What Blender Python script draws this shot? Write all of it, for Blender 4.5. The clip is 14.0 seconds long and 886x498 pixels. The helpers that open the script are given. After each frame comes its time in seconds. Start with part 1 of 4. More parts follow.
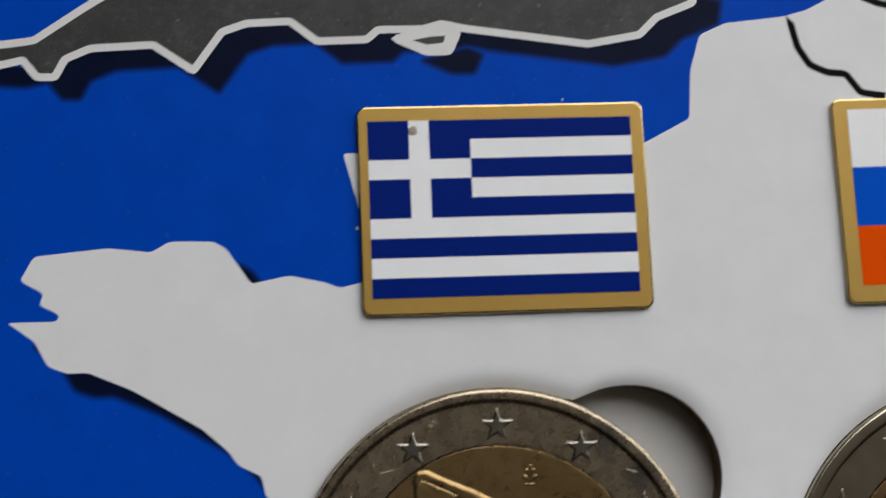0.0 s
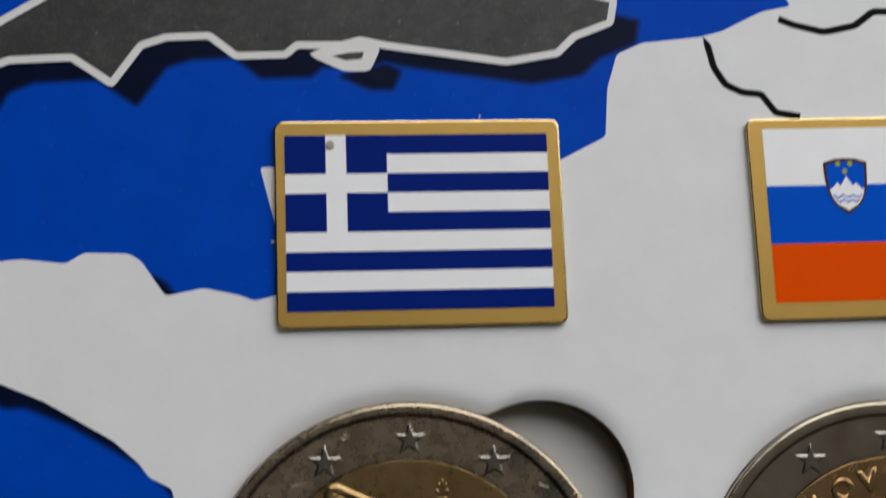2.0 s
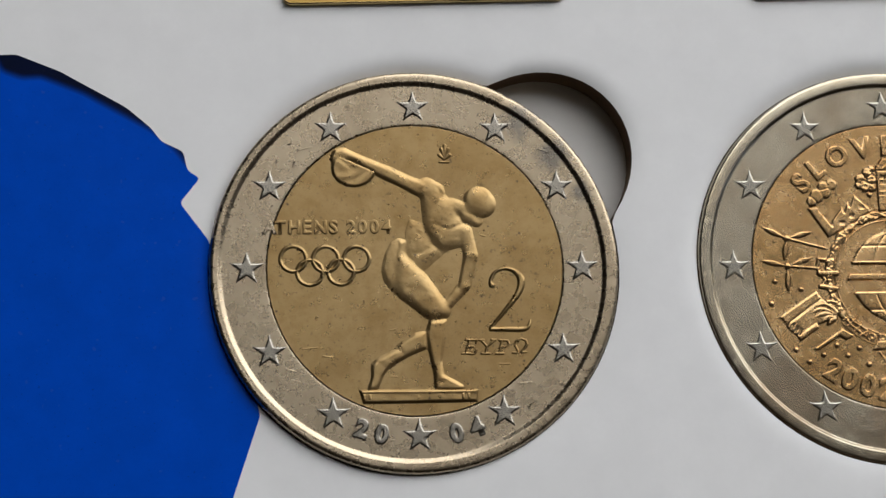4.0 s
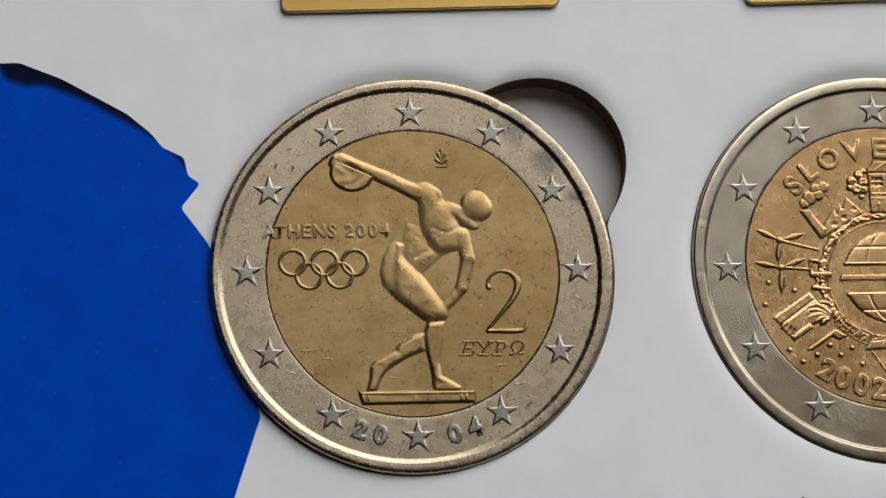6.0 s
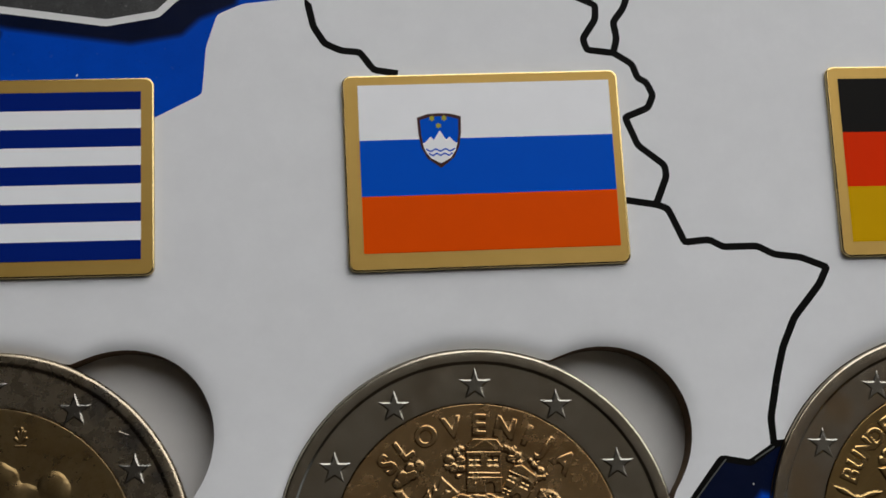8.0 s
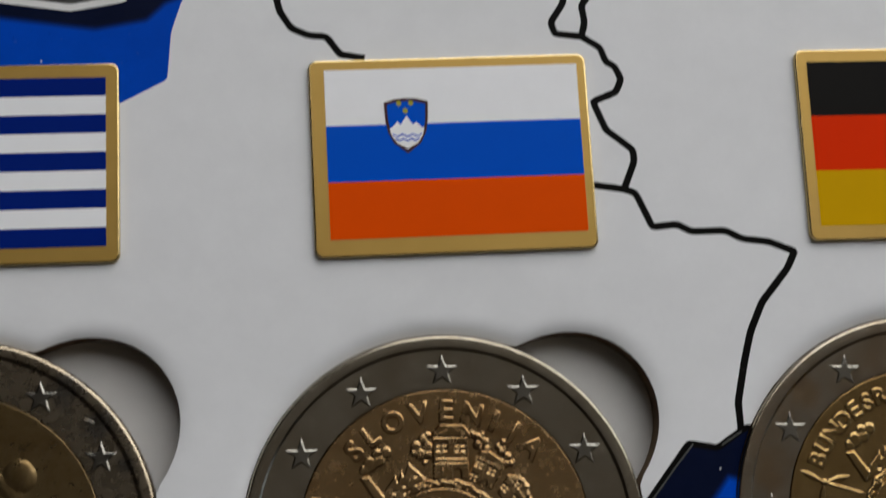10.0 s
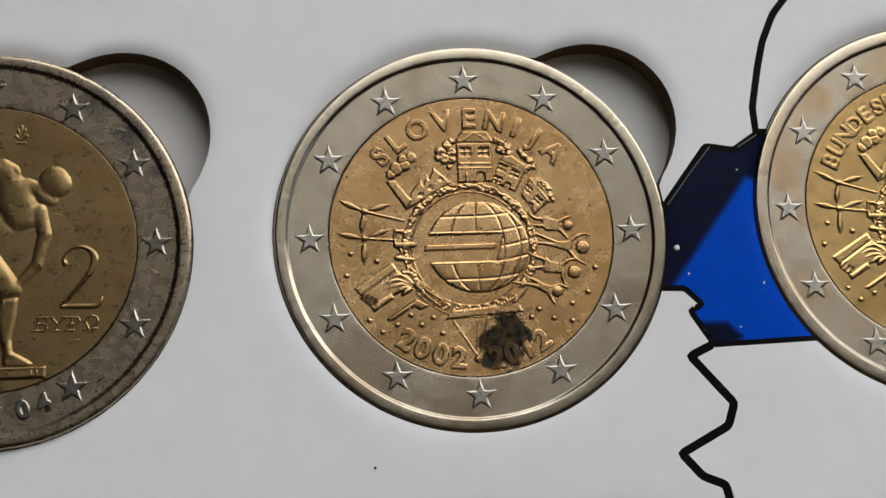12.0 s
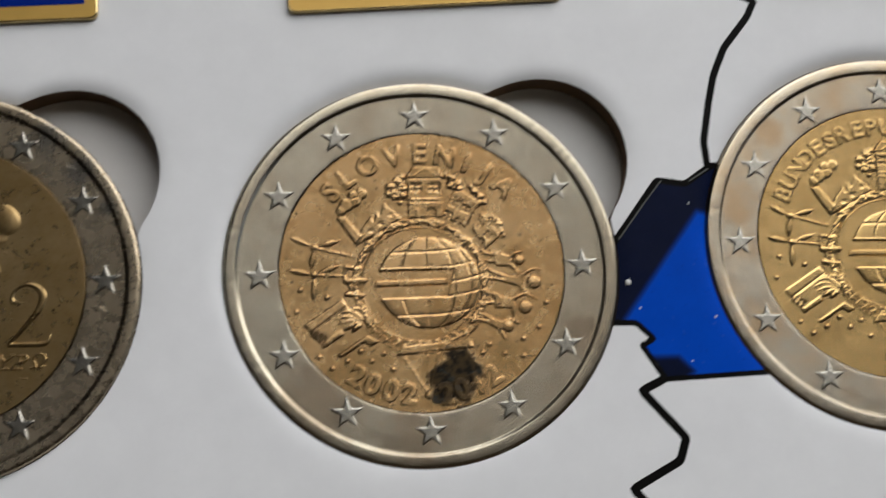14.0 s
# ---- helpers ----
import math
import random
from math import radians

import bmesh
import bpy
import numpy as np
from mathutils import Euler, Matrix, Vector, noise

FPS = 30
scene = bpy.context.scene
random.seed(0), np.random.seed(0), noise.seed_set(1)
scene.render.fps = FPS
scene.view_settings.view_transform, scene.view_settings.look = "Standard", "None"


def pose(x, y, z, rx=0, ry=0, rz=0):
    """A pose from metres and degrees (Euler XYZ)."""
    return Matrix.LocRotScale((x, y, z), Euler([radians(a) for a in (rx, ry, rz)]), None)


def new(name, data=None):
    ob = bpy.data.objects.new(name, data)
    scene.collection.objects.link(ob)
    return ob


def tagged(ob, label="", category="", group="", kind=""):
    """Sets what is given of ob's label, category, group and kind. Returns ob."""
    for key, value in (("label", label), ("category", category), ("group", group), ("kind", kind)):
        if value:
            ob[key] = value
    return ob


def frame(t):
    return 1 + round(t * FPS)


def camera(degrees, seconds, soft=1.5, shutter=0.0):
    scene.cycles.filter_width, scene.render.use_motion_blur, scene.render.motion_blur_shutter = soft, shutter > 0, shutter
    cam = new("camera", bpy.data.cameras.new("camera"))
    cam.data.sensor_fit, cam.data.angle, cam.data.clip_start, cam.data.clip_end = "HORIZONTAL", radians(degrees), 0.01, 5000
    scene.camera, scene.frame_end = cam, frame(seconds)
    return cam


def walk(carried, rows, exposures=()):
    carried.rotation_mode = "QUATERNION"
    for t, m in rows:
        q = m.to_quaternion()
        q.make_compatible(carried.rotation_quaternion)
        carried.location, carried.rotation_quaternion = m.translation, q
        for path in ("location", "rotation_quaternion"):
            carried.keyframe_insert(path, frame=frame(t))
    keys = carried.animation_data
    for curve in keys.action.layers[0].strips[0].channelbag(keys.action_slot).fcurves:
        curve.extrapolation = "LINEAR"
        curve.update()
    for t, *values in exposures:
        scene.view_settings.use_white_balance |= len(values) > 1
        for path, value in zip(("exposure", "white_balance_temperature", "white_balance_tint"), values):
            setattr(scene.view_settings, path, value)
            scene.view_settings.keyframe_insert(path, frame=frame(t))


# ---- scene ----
MM = 0.001
cam = camera(32.0, 14.0, soft=1.5, shutter=0.35)
# seconds, eye in millimetres over the page, turn in degrees
PATH = [
    (0, -10.30, 5.43, 96.08, 9.64, -4.10, -1.47),
    (0.5, -7.16, 7.27, 96.74, 10.60, -5.23, -0.87),
    (1, -6.25, 6.78, 97.03, 11.23, -5.13, -0.87),
    (1.5, -6.66, 6.38, 97.10, 11.25, -5.34, -0.97),
    (1.8, -6.67, 6.00, 97.00, 11.23, -5.31, -1.00),
    (2, -6.69, 3.68, 96.41, 11.11, -5.17, -1.16),
    (2.5, -3.97, -8.85, 94.16, 12.25, -3.69, -1.47),
    (3, -4.17, -18.64, 93.80, 12.74, -3.46, -1.92),
    (3.2, -4.52, -18.75, 94.65, 11.95, -3.63, -1.58),
    (5.5, -5.61, -22.55, 95.03, 14.09, -3.87, -2.37),
    (6, -5.04, -21.01, 95.95, 13.18, -3.67, -2.08),
    (6.5, -3.78, -21.97, 95.18, 14.09, -3.32, -2.38),
    (7, 5.74, -16.98, 96.37, 13.86, -2.61, -1.87),
    (7.5, 17.05, -8.10, 98.32, 13.61, -3.75, -2.05),
    (7.7, 19.65, -4.51, 98.91, 13.10, -4.26, -1.61),
    (9.8, 23.54, -0.58, 100.19, 11.86, -4.26, -1.66),
    (10, 22.84, -2.00, 99.48, 11.59, -4.48, -1.82),
    (10.5, 20.27, -15.95, 97.91, 12.24, -5.01, -2.33),
    (11, 20.20, -23.24, 96.99, 11.97, -4.54, -3.08),
    (11.5, 20.42, -23.82, 97.53, 12.50, -4.50, -3.22),
    (12, 20.18, -23.16, 97.48, 12.85, -4.41, -3.23),
    (12.5, 20.21, -23.34, 97.30, 13.00, -4.41, -3.24),
    (13, 20.22, -23.06, 97.29, 12.81, -4.48, -3.32),
    (13.5, 20.57, -23.41, 97.34, 12.99, -4.31, -3.31),
    (13.7, 20.63, -23.41, 97.34, 13.02, -4.31, -3.31),
    (14, 23.41, -23.44, 97.47, 14.28, -4.33, -3.57),
]
EXPOSURES = [(0.0, -0.1), (1.5, -0.12), (2.0, -0.11), (2.5, -0.18), (3.0, -0.06), (5.5, -0.02), (6.5, -0.05), (7.0, -0.09), (7.5, -0.38), (9.8, -0.40), (10.0, -0.40), (10.5, -0.18), (11.0, -0.12), (14.0, -0.12)]
walk(cam, [(t, pose(x * MM, y * MM, z * MM, rx, ry, rz)) for t, x, y, z, rx, ry, rz in PATH], EXPOSURES)

# ---- world, north window light, added east fill ----
world = bpy.data.worlds.new("daylight")
scene.world = world
world.use_nodes = True
wn = world.node_tree.nodes
sky = wn.new("ShaderNodeTexSky")
sky.sky_type, sky.sun_disc = "NISHITA", False
sky.sun_elevation, sky.sun_rotation = radians(35), radians(150)
world.node_tree.links.new(sky.outputs[0], wn["Background"].inputs[0])
wn["Background"].inputs[1].default_value = 0.1

WIN_X, WIN_Z, WALL_Y = (-0.08, 1.40), (0.05, 1.52), 0.40
EAST_X, EAST_Y, EAST_Z = 3.2, (-1.2, 0.3), (0.62, 1.52)
# The east lamp is an added fill; no window is known on that side.
for name, place, turn, wide, rise, watts in (("north_window_light", ((WIN_X[0] + WIN_X[1]) / 2, WALL_Y + 0.06), 0, WIN_X[1] - WIN_X[0], WIN_Z, 21.0), ("added_east_fill", (EAST_X + 0.06, (EAST_Y[0] + EAST_Y[1]) / 2), -90, EAST_Y[1] - EAST_Y[0], EAST_Z, 0.8)):
    lamp_data = bpy.data.lights.new(name, "AREA")
    lamp_data.shape, lamp_data.size, lamp_data.size_y = "RECTANGLE", wide - 0.06, rise[1] - rise[0] - 0.06
    lamp_data.energy, lamp_data.color = watts, (1.0, 0.985, 0.965)
    lamp = new(name, lamp_data)
    lamp.matrix_world = pose(*place, sum(rise) / 2, -90, 0, turn)


# ---- materials ----
class Mat:
    """A small builder of node materials; lengths in its textures are millimetres."""

    def __init__(self, name):
        self.m = bpy.data.materials.new(name)
        self.m.use_nodes = True
        self.t = self.m.node_tree
        self.b = self.t.nodes["Principled BSDF"]
        coord = self.t.nodes.new("ShaderNodeTexCoord")
        self.map = self.t.nodes.new("ShaderNodeMapping")
        self.map.inputs["Scale"].default_value = (1000, 1000, 1000)
        self.t.links.new(coord.outputs["Object"], self.map.inputs["Vector"])

    def noise(self, scale, detail=4.0, rough=0.6, stretch=None, turn=0.0):
        n = self.t.nodes.new("ShaderNodeTexNoise")
        n.inputs["Scale"].default_value, n.inputs["Detail"].default_value, n.inputs["Roughness"].default_value = scale, detail, rough
        src = self.map.outputs[0]
        if stretch:
            mp = self.t.nodes.new("ShaderNodeMapping")
            mp.inputs["Scale"].default_value = stretch
            mp.inputs["Rotation"].default_value = (0, 0, radians(turn))
            self.t.links.new(src, mp.inputs["Vector"])
            src = mp.outputs[0]
        self.t.links.new(src, n.inputs["Vector"])
        return n.outputs["Fac"]

    def ramp(self, fac, lo, hi, a=0.0, b=1.0):
        r = self.t.nodes.new("ShaderNodeMapRange")
        for k, v in zip(("From Min", "From Max", "To Min", "To Max"), (lo, hi, a, b)):
            r.inputs[k].default_value = v
        self.t.links.new(fac, r.inputs["Value"])
        return r.outputs[0]

    def math(self, op, a, b):
        n = self.t.nodes.new("ShaderNodeMath")
        n.operation = op
        for k, v in enumerate((a, b)):
            if isinstance(v, (int, float)):
                n.inputs[k].default_value = v
            else:
                self.t.links.new(v, n.inputs[k])
        return n.outputs[0]

    def mix(self, fac, a, b):
        n = self.t.nodes.new("ShaderNodeMix")
        n.data_type = "RGBA"
        for k, v in ((0, fac), (6, a), (7, b)):
            if isinstance(v, tuple):
                n.inputs[k].default_value = (*v, 1)
            elif isinstance(v, (int, float)):
                n.inputs[k].default_value = v
            else:
                self.t.links.new(v, n.inputs[k])
        return n.outputs[2]

    def near(self, x, y, r):
        """1 at a point of the object, 0 at r millimetres from it."""
        d = self.t.nodes.new("ShaderNodeVectorMath")
        d.operation = "DISTANCE"
        flat = self.t.nodes.new("ShaderNodeVectorMath")
        flat.operation = "MULTIPLY"
        flat.inputs[1].default_value = (1, 1, 0)
        self.t.links.new(self.map.outputs[0], flat.inputs[0])
        self.t.links.new(flat.outputs[0], d.inputs[0])
        d.inputs[1].default_value = (x, y, 0)
        return self.ramp(d.outputs["Value"], 0, r, 1, 0)

    def spots(self, scale, r, share):
        """Scattered round specks of uneven size: scale cells a millimetre, r their largest radius in cells."""
        v = self.t.nodes.new("ShaderNodeTexVoronoi")
        v.inputs["Scale"].default_value = scale
        self.t.links.new(self.map.outputs[0], v.inputs["Vector"])
        pick = self.t.nodes.new("ShaderNodeSeparateColor")
        self.t.links.new(v.outputs["Color"], pick.inputs[0])
        size = self.ramp(pick.outputs[0], 1 - share, 1, 0, r)
        rag = self.math("MULTIPLY", size, self.ramp(self.noise(7.0, 3), 0.3, 0.7, 0.5, 1.4))
        return self.ramp(self.math("SUBTRACT", rag, v.outputs["Distance"]), 0, 0.05)

    def bump(self, fac, strength, dist):
        b = self.t.nodes.new("ShaderNodeBump")
        b.inputs["Strength"].default_value, b.inputs["Distance"].default_value = strength, dist * MM
        self.t.links.new(fac, b.inputs["Height"])
        old = self.b.inputs["Normal"].links
        if old:
            self.t.links.new(old[0].from_socket, b.inputs["Normal"])
        self.t.links.new(b.outputs[0], self.b.inputs["Normal"])
        return self

    def set(self, key, v):
        if isinstance(v, tuple):
            self.b.inputs[key].default_value = (*v, 1)
        elif isinstance(v, (int, float)):
            self.b.inputs[key].default_value = v
        else:
            self.t.links.new(v, self.b.inputs[key])
        return self


def print_ink(name, colour, spread=0.06, rough=0.34, spec=0.12, dust=0.0, screen=0.0):
    """Ink on coated card: faint mottling at two scales, a slight sheen, dust on the dark inks."""
    m = Mat(name)
    dim = tuple(c * (1 - spread) for c in colour)
    base = m.mix(m.ramp(m.noise(0.35, 5), 0.35, 0.65), dim, colour)
    base = m.mix(m.ramp(m.noise(2.6, 4, 0.7), 0.3, 0.75, 0, 0.5), base, dim)
    if dust:
        specks = m.ramp(m.noise(2.0, 1.5, 0.5), 0.70, 0.73, 0, 1.8 * dust)
        fine = m.ramp(m.noise(6.0, 3, 0.7), 0.60, 0.72, 0, dust)
        base = m.mix(m.math("MAXIMUM", specks, fine), base, (0.30, 0.29, 0.28))
        base = m.mix(m.ramp(m.noise(5.0, 3, 0.6), 0.65, 0.72, 0, 0.4), base, (0.01, 0.01, 0.01))
    if screen:
        base = m.mix(m.ramp(m.noise(5.5, 4, 0.75), 0.36, 0.64, 0, screen), base, tuple(0.55 * c for c in colour))
        base = m.mix(m.ramp(m.noise(0.9, 5, 0.7), 0.5, 0.72, 0, 0.4 * screen), base, tuple(1.7 * c for c in colour))
    m.set("Base Color", base)
    m.set("Roughness", m.ramp(m.noise(1.3, 3), 0.3, 0.7, rough - 0.05, rough + 0.07)).set("Specular IOR Level", spec)
    m.bump(m.noise(0.22, 2), 0.25, 0.35).bump(m.noise(9.0, 3), 0.12, 0.02)
    return m.m


def coin_metal(name, colour, dull, stain, rough, specks=0.5, scratch=0.5, stain_at=(0.5, 0.68), stain_most=0.45, blot=None, tarnish_and_dim=(), tone=(0.17, 0.16, 0.145)):
    """Struck metal, tarnished in patches (some paint in a weaker reflection), with fine specks of dirt and hairline
    scratches.
    """
    m = Mat(name)
    base = m.mix(m.ramp(m.noise(0.28, 5, 0.65), 0.3, 0.75), colour, dull)
    base = m.mix(m.ramp(m.noise(0.13, 4, 0.6), 0.45, 0.70, 0, 0.8 * stain_most), base, stain)
    base = m.mix(m.ramp(m.noise(0.55, 6, 0.7), *stain_at, 0, stain_most), base, stain)
    dots = m.ramp(m.noise(3.6, 2, 0.6), 0.63, 0.70, 0, 0.7 * specks)
    fine = m.ramp(m.noise(9.0, 2, 0.5), 0.62, 0.72, 0, 0.35 * specks)
    base = m.mix(m.ramp(m.noise(1.5, 6, 0.75), 0.50, 0.74, 0, 0.5 * specks), base, stain)
    patchy = m.ramp(m.noise(0.3, 3), 0.38, 0.62, 0.25, 1.0)
    nicks = [m.ramp(m.noise(1.0, 2, 0.5, (5.0, 0.9, 1.0), turn), 0.745 - 0.05 * scratch, 0.785 - 0.05 * scratch) for turn in (35, -55, 78)]
    dirt = m.math("MULTIPLY", m.math("MAXIMUM", dots, fine), patchy)
    dirt = m.math("MAXIMUM", dirt, m.math("MULTIPLY", m.math("MAXIMUM", m.spots(1.5, 0.16, 0.45), m.spots(0.7, 0.12, 0.4)), specks))
    for x, y, r in tarnish_and_dim:
        haze = m.math("ADD", m.near(x, y, r), m.ramp(m.noise(0.9, 5, 0.7), 0.2, 0.8, -0.45, 0.45))
        base = m.mix(m.ramp(haze, 0.25, 0.75, 0, 0.75), base, tone)
    base = m.mix(m.math("MULTIPLY", dirt, 0.85), base, (0.05, 0.033, 0.018))
    rgh = m.ramp(m.noise(1.4, 4), 0.3, 0.7, rough - 0.03, rough + 0.04)
    metal = m.ramp(dirt, 0, 1, 1, 0.3)
    if blot:
        x, y, r = blot
        spot = m.math("ADD", m.math("MAXIMUM", m.near(x, y, r), m.near(x + 0.5, y + 0.8, r * 0.8)), m.ramp(m.noise(1.1, 5, 0.7), 0.2, 0.8, -0.38, 0.38))
        halo = m.ramp(spot, 0.12, 0.5, 0, 0.55)
        spot = m.ramp(spot, 0.30, 0.46)
        height = m.t.nodes.new("ShaderNodeSeparateXYZ")
        m.t.links.new(m.map.outputs[0], height.inputs[0])
        spot = m.math("MULTIPLY", spot, m.ramp(height.outputs[2], 1.90, 1.99, 1, 0.9))
        crust = m.mix(m.ramp(m.noise(1.6, 4), 0.4, 0.62), (0.010, 0.008, 0.005), (0.060, 0.038, 0.014))
        crust = m.mix(m.ramp(m.noise(1.1, 3), 0.6, 0.66, 0, 0.7), crust, (0.028, 0.032, 0.028))
        base = m.mix(halo, base, (0.20, 0.115, 0.04))
        base = m.mix(spot, base, crust)
        metal = m.math("MULTIPLY", metal, m.ramp(spot, 0, 1, 1, 0.15))
        m.bump(m.math("MULTIPLY", spot, m.noise(3.0, 4)), 0.6, 0.06)
    rgh = m.math("MAXIMUM", rgh, m.math("MULTIPLY", spot, 0.6)) if blot else rgh
    if blot:
        m.set("Specular IOR Level", m.ramp(spot, 0, 1, 0.5, 0.1))
    m.set("Base Color", base).set("Roughness", rgh).set("Metallic", metal)
    for mark in nicks:
        m.bump(mark, -0.45 * scratch, 0.008)
    m.bump(m.noise(1.2, 2), 0.05, 0.03).bump(m.noise(0.4, 2), 0.08, 0.04)
    return m.m


def plain(name, colour, rough=0.7, grain=60.0, spread=0.12, metal=0.0):
    m = Mat(name)
    m.map.inputs["Scale"].default_value = (1, 1, 1)
    m.set("Base Color", m.mix(m.noise(grain, 5), tuple(c * (1 - spread) for c in colour), colour)).set("Roughness", rough).set("Metallic", metal)
    m.bump(m.noise(grain * 6, 3), 0.1, 1.0)
    return m.m


PAPER = print_ink("white_card", (0.83, 0.83, 0.83), 0.045, 0.34)
SEA = print_ink("blue_print", (0.0, 0.066, 0.52), 0.12, 0.32, 0.03, 0.03)
SHADE_FROM, SHADE_TO = 0.26, -0.30


def shade_ink():
    """The printed drop shade: its ink thins out towards the sea along the stored tone."""
    m = Mat("navy_print")
    tone = m.t.nodes.new("ShaderNodeAttribute")
    tone.attribute_name = "tone"
    thin = m.math("POWER", m.ramp(tone.outputs["Fac"], SHADE_FROM, SHADE_TO), 1.8)
    dark = m.mix(m.ramp(m.noise(0.35, 5), 0.35, 0.65), (0.0022, 0.005, 0.020), (0.0028, 0.006, 0.025))
    base = m.mix(thin, dark, (0.0, 0.066, 0.505))
    base = m.mix(m.ramp(m.noise(6.0, 3, 0.7), 0.62, 0.72, 0, 0.03), base, (0.30, 0.29, 0.28))
    m.set("Base Color", base).set("Roughness", m.ramp(m.noise(1.3, 3), 0.3, 0.7, 0.29, 0.41)).set("Specular IOR Level", 0.05)
    m.bump(m.noise(0.22, 2), 0.25, 0.35).bump(m.noise(9.0, 3), 0.12, 0.02)
    return m.m


SHADE_INK = shade_ink()
GREY = print_ink("grey_print", (0.072, 0.071, 0.069), 0.36, 0.32, 0.16, 0.26, 0.8)
WHITE_LINE = print_ink("white_outline_print", (0.80, 0.79, 0.77), 0.05)
BLACK_LINE = print_ink("black_line_print", (0.006, 0.0058, 0.005), 0.3, 0.34, 0.03, 0.03)
PALE_LINE = print_ink("pale_line_print", (0.12, 0.12, 0.11), 0.2)
CUT = plain("cut_cardboard", (0.12, 0.066, 0.028), 0.9, 2500, 0.4)
BACKING = print_ink("backing_sheet", (0.60, 0.59, 0.575), 0.06, 0.6, 0.2)
GOLD_PLATE = Mat("gold_lacquer")
GOLD_PLATE.set("Base Color", GOLD_PLATE.mix(GOLD_PLATE.noise(0.4, 5), (0.40, 0.24, 0.045), (0.47, 0.29, 0.065))).set("Metallic", 0.5).set("Roughness", 0.38)
GOLD_PLATE.bump(GOLD_PLATE.noise(6.0, 3), 0.12, 0.02)
GOLD_PLATE = GOLD_PLATE.m

# ---- small mesh helpers; all plans are in millimetres ----
def part(name, bm, material, parent, label="", smooth=False):
    me = bpy.data.meshes.new(name)
    bmesh.ops.scale(bm, vec=(MM, MM, MM), verts=bm.verts)
    if smooth:
        for f in bm.faces:
            f.smooth = True
    bm.to_mesh(me)
    bm.free()
    me.materials.append(material)
    ob = new(name, me)
    ob.parent = parent
    if label:
        ob["label"] = label
    return ob


def part_from(name, verts, faces, material, parent, label="", smooth=True):
    me = bpy.data.meshes.new(name)
    me.from_pydata([(x * MM, y * MM, z * MM) for x, y, z in verts], [], faces)
    if smooth:
        me.polygons.foreach_set("use_smooth", [True] * len(me.polygons))
    me.update()
    me.materials.append(material)
    ob = new(name, me)
    ob.parent = parent
    if label:
        ob["label"] = label
    return ob


def thing(name, m, label, category, group="", kind=""):
    ob = new(name)
    ob.matrix_world = m
    return tagged(ob, label, category, group, kind)


def prism(points, z0, z1, bevel=0.0):
    """An upright slab over a closed outline, its upper edge bevelled."""
    bm = bmesh.new()
    low = [bm.verts.new((x, y, z0)) for x, y in points]
    face = bm.faces.new(low)
    if face.calc_area() and face.normal.z < 0:
        face.normal_flip()
    bm.normal_update()
    if face.normal.z < 0:
        face.normal_flip()
    top = bmesh.ops.extrude_face_region(bm, geom=[face])
    verts = [v for v in top["geom"] if isinstance(v, bmesh.types.BMVert)]
    bmesh.ops.translate(bm, verts=verts, vec=(0, 0, z1 - z0))
    bmesh.ops.recalc_face_normals(bm, faces=bm.faces)
    if bevel:
        edges = [e for e in bm.edges if all(v.co.z > z1 - 1e-4 for v in e.verts)]
        bmesh.ops.bevel(bm, geom=edges, offset=bevel, segments=2, profile=0.5, affect="EDGES")
    return bm


def rounded(w, h, r, n=6):
    out = []
    for cx, cy, a in ((w / 2 - r, h / 2 - r, 0), (-w / 2 + r, h / 2 - r, 90), (-w / 2 + r, -h / 2 + r, 180), (w / 2 - r, -h / 2 + r, 270)):
        out += [(cx + r * math.cos(radians(a + 90 * k / n)), cy + r * math.sin(radians(a + 90 * k / n))) for k in range(n + 1)]
    return out


def rect(x0, y0, x1, y1):
    return [(x0, y0), (x1, y0), (x1, y1), (x0, y1)]


def box(x0, y0, z0, x1, y1, z1):
    bm = bmesh.new()
    bmesh.ops.create_cube(bm, size=1)
    bmesh.ops.transform(bm, matrix=Matrix.LocRotScale(((x0 + x1) / 2, (y0 + y1) / 2, (z0 + z1) / 2), None, (x1 - x0, y1 - y0, z1 - z0)), verts=bm.verts)
    return bm


def lathe(profile, seg, ripple=0.0, wear=0.0, shift=(0.0, 0.0, 0.0)):
    """Turns a profile of (radius, height) round z; points of the edge (third value 1) may be milled."""
    verts, faces = [], []
    for i in range(seg):
        a = 2 * math.pi * i / seg
        for p in profile:
            r = p[0] - (ripple if len(p) > 2 and i % 2 else 0)
            c, s = math.cos(a), math.sin(a)
            lift = 0.0
            if wear and p[0] > 12.0 and p[1] > 1.5:
                dent = max(0.0, noise.noise((22 * c, 22 * s, wear * 90)) - 0.28) + max(0.0, noise.noise((41 * c, 41 * s, 5)) - 0.42)
                r += wear * (0.35 * noise.noise((6 * c, 6 * s, 2)) - 1.6 * dent)
                lift = -0.5 * wear * dent if p[1] > 1.9 else 0
            off = 1.0 if 11.4 < p[0] < shift[2] and p[1] > 1.5 else 0.0
            verts.append((r * c + off * shift[0], r * s + off * shift[1], p[1] + lift))
    n = len(profile)
    for i in range(seg):
        j = (i + 1) % seg
        for k in range(n - 1):
            faces.append((i * n + k, i * n + k + 1, j * n + k + 1, j * n + k)[::-1])
    return verts, faces


# distances in the plane, on arrays
def seg_d(X, Y, a, b):
    (ax, ay), (bx, by) = a, b
    dx, dy = bx - ax, by - ay
    t = np.clip(((X - ax) * dx + (Y - ay) * dy) / (dx * dx + dy * dy + 1e-12), 0, 1)
    return np.hypot(X - ax - t * dx, Y - ay - t * dy), t


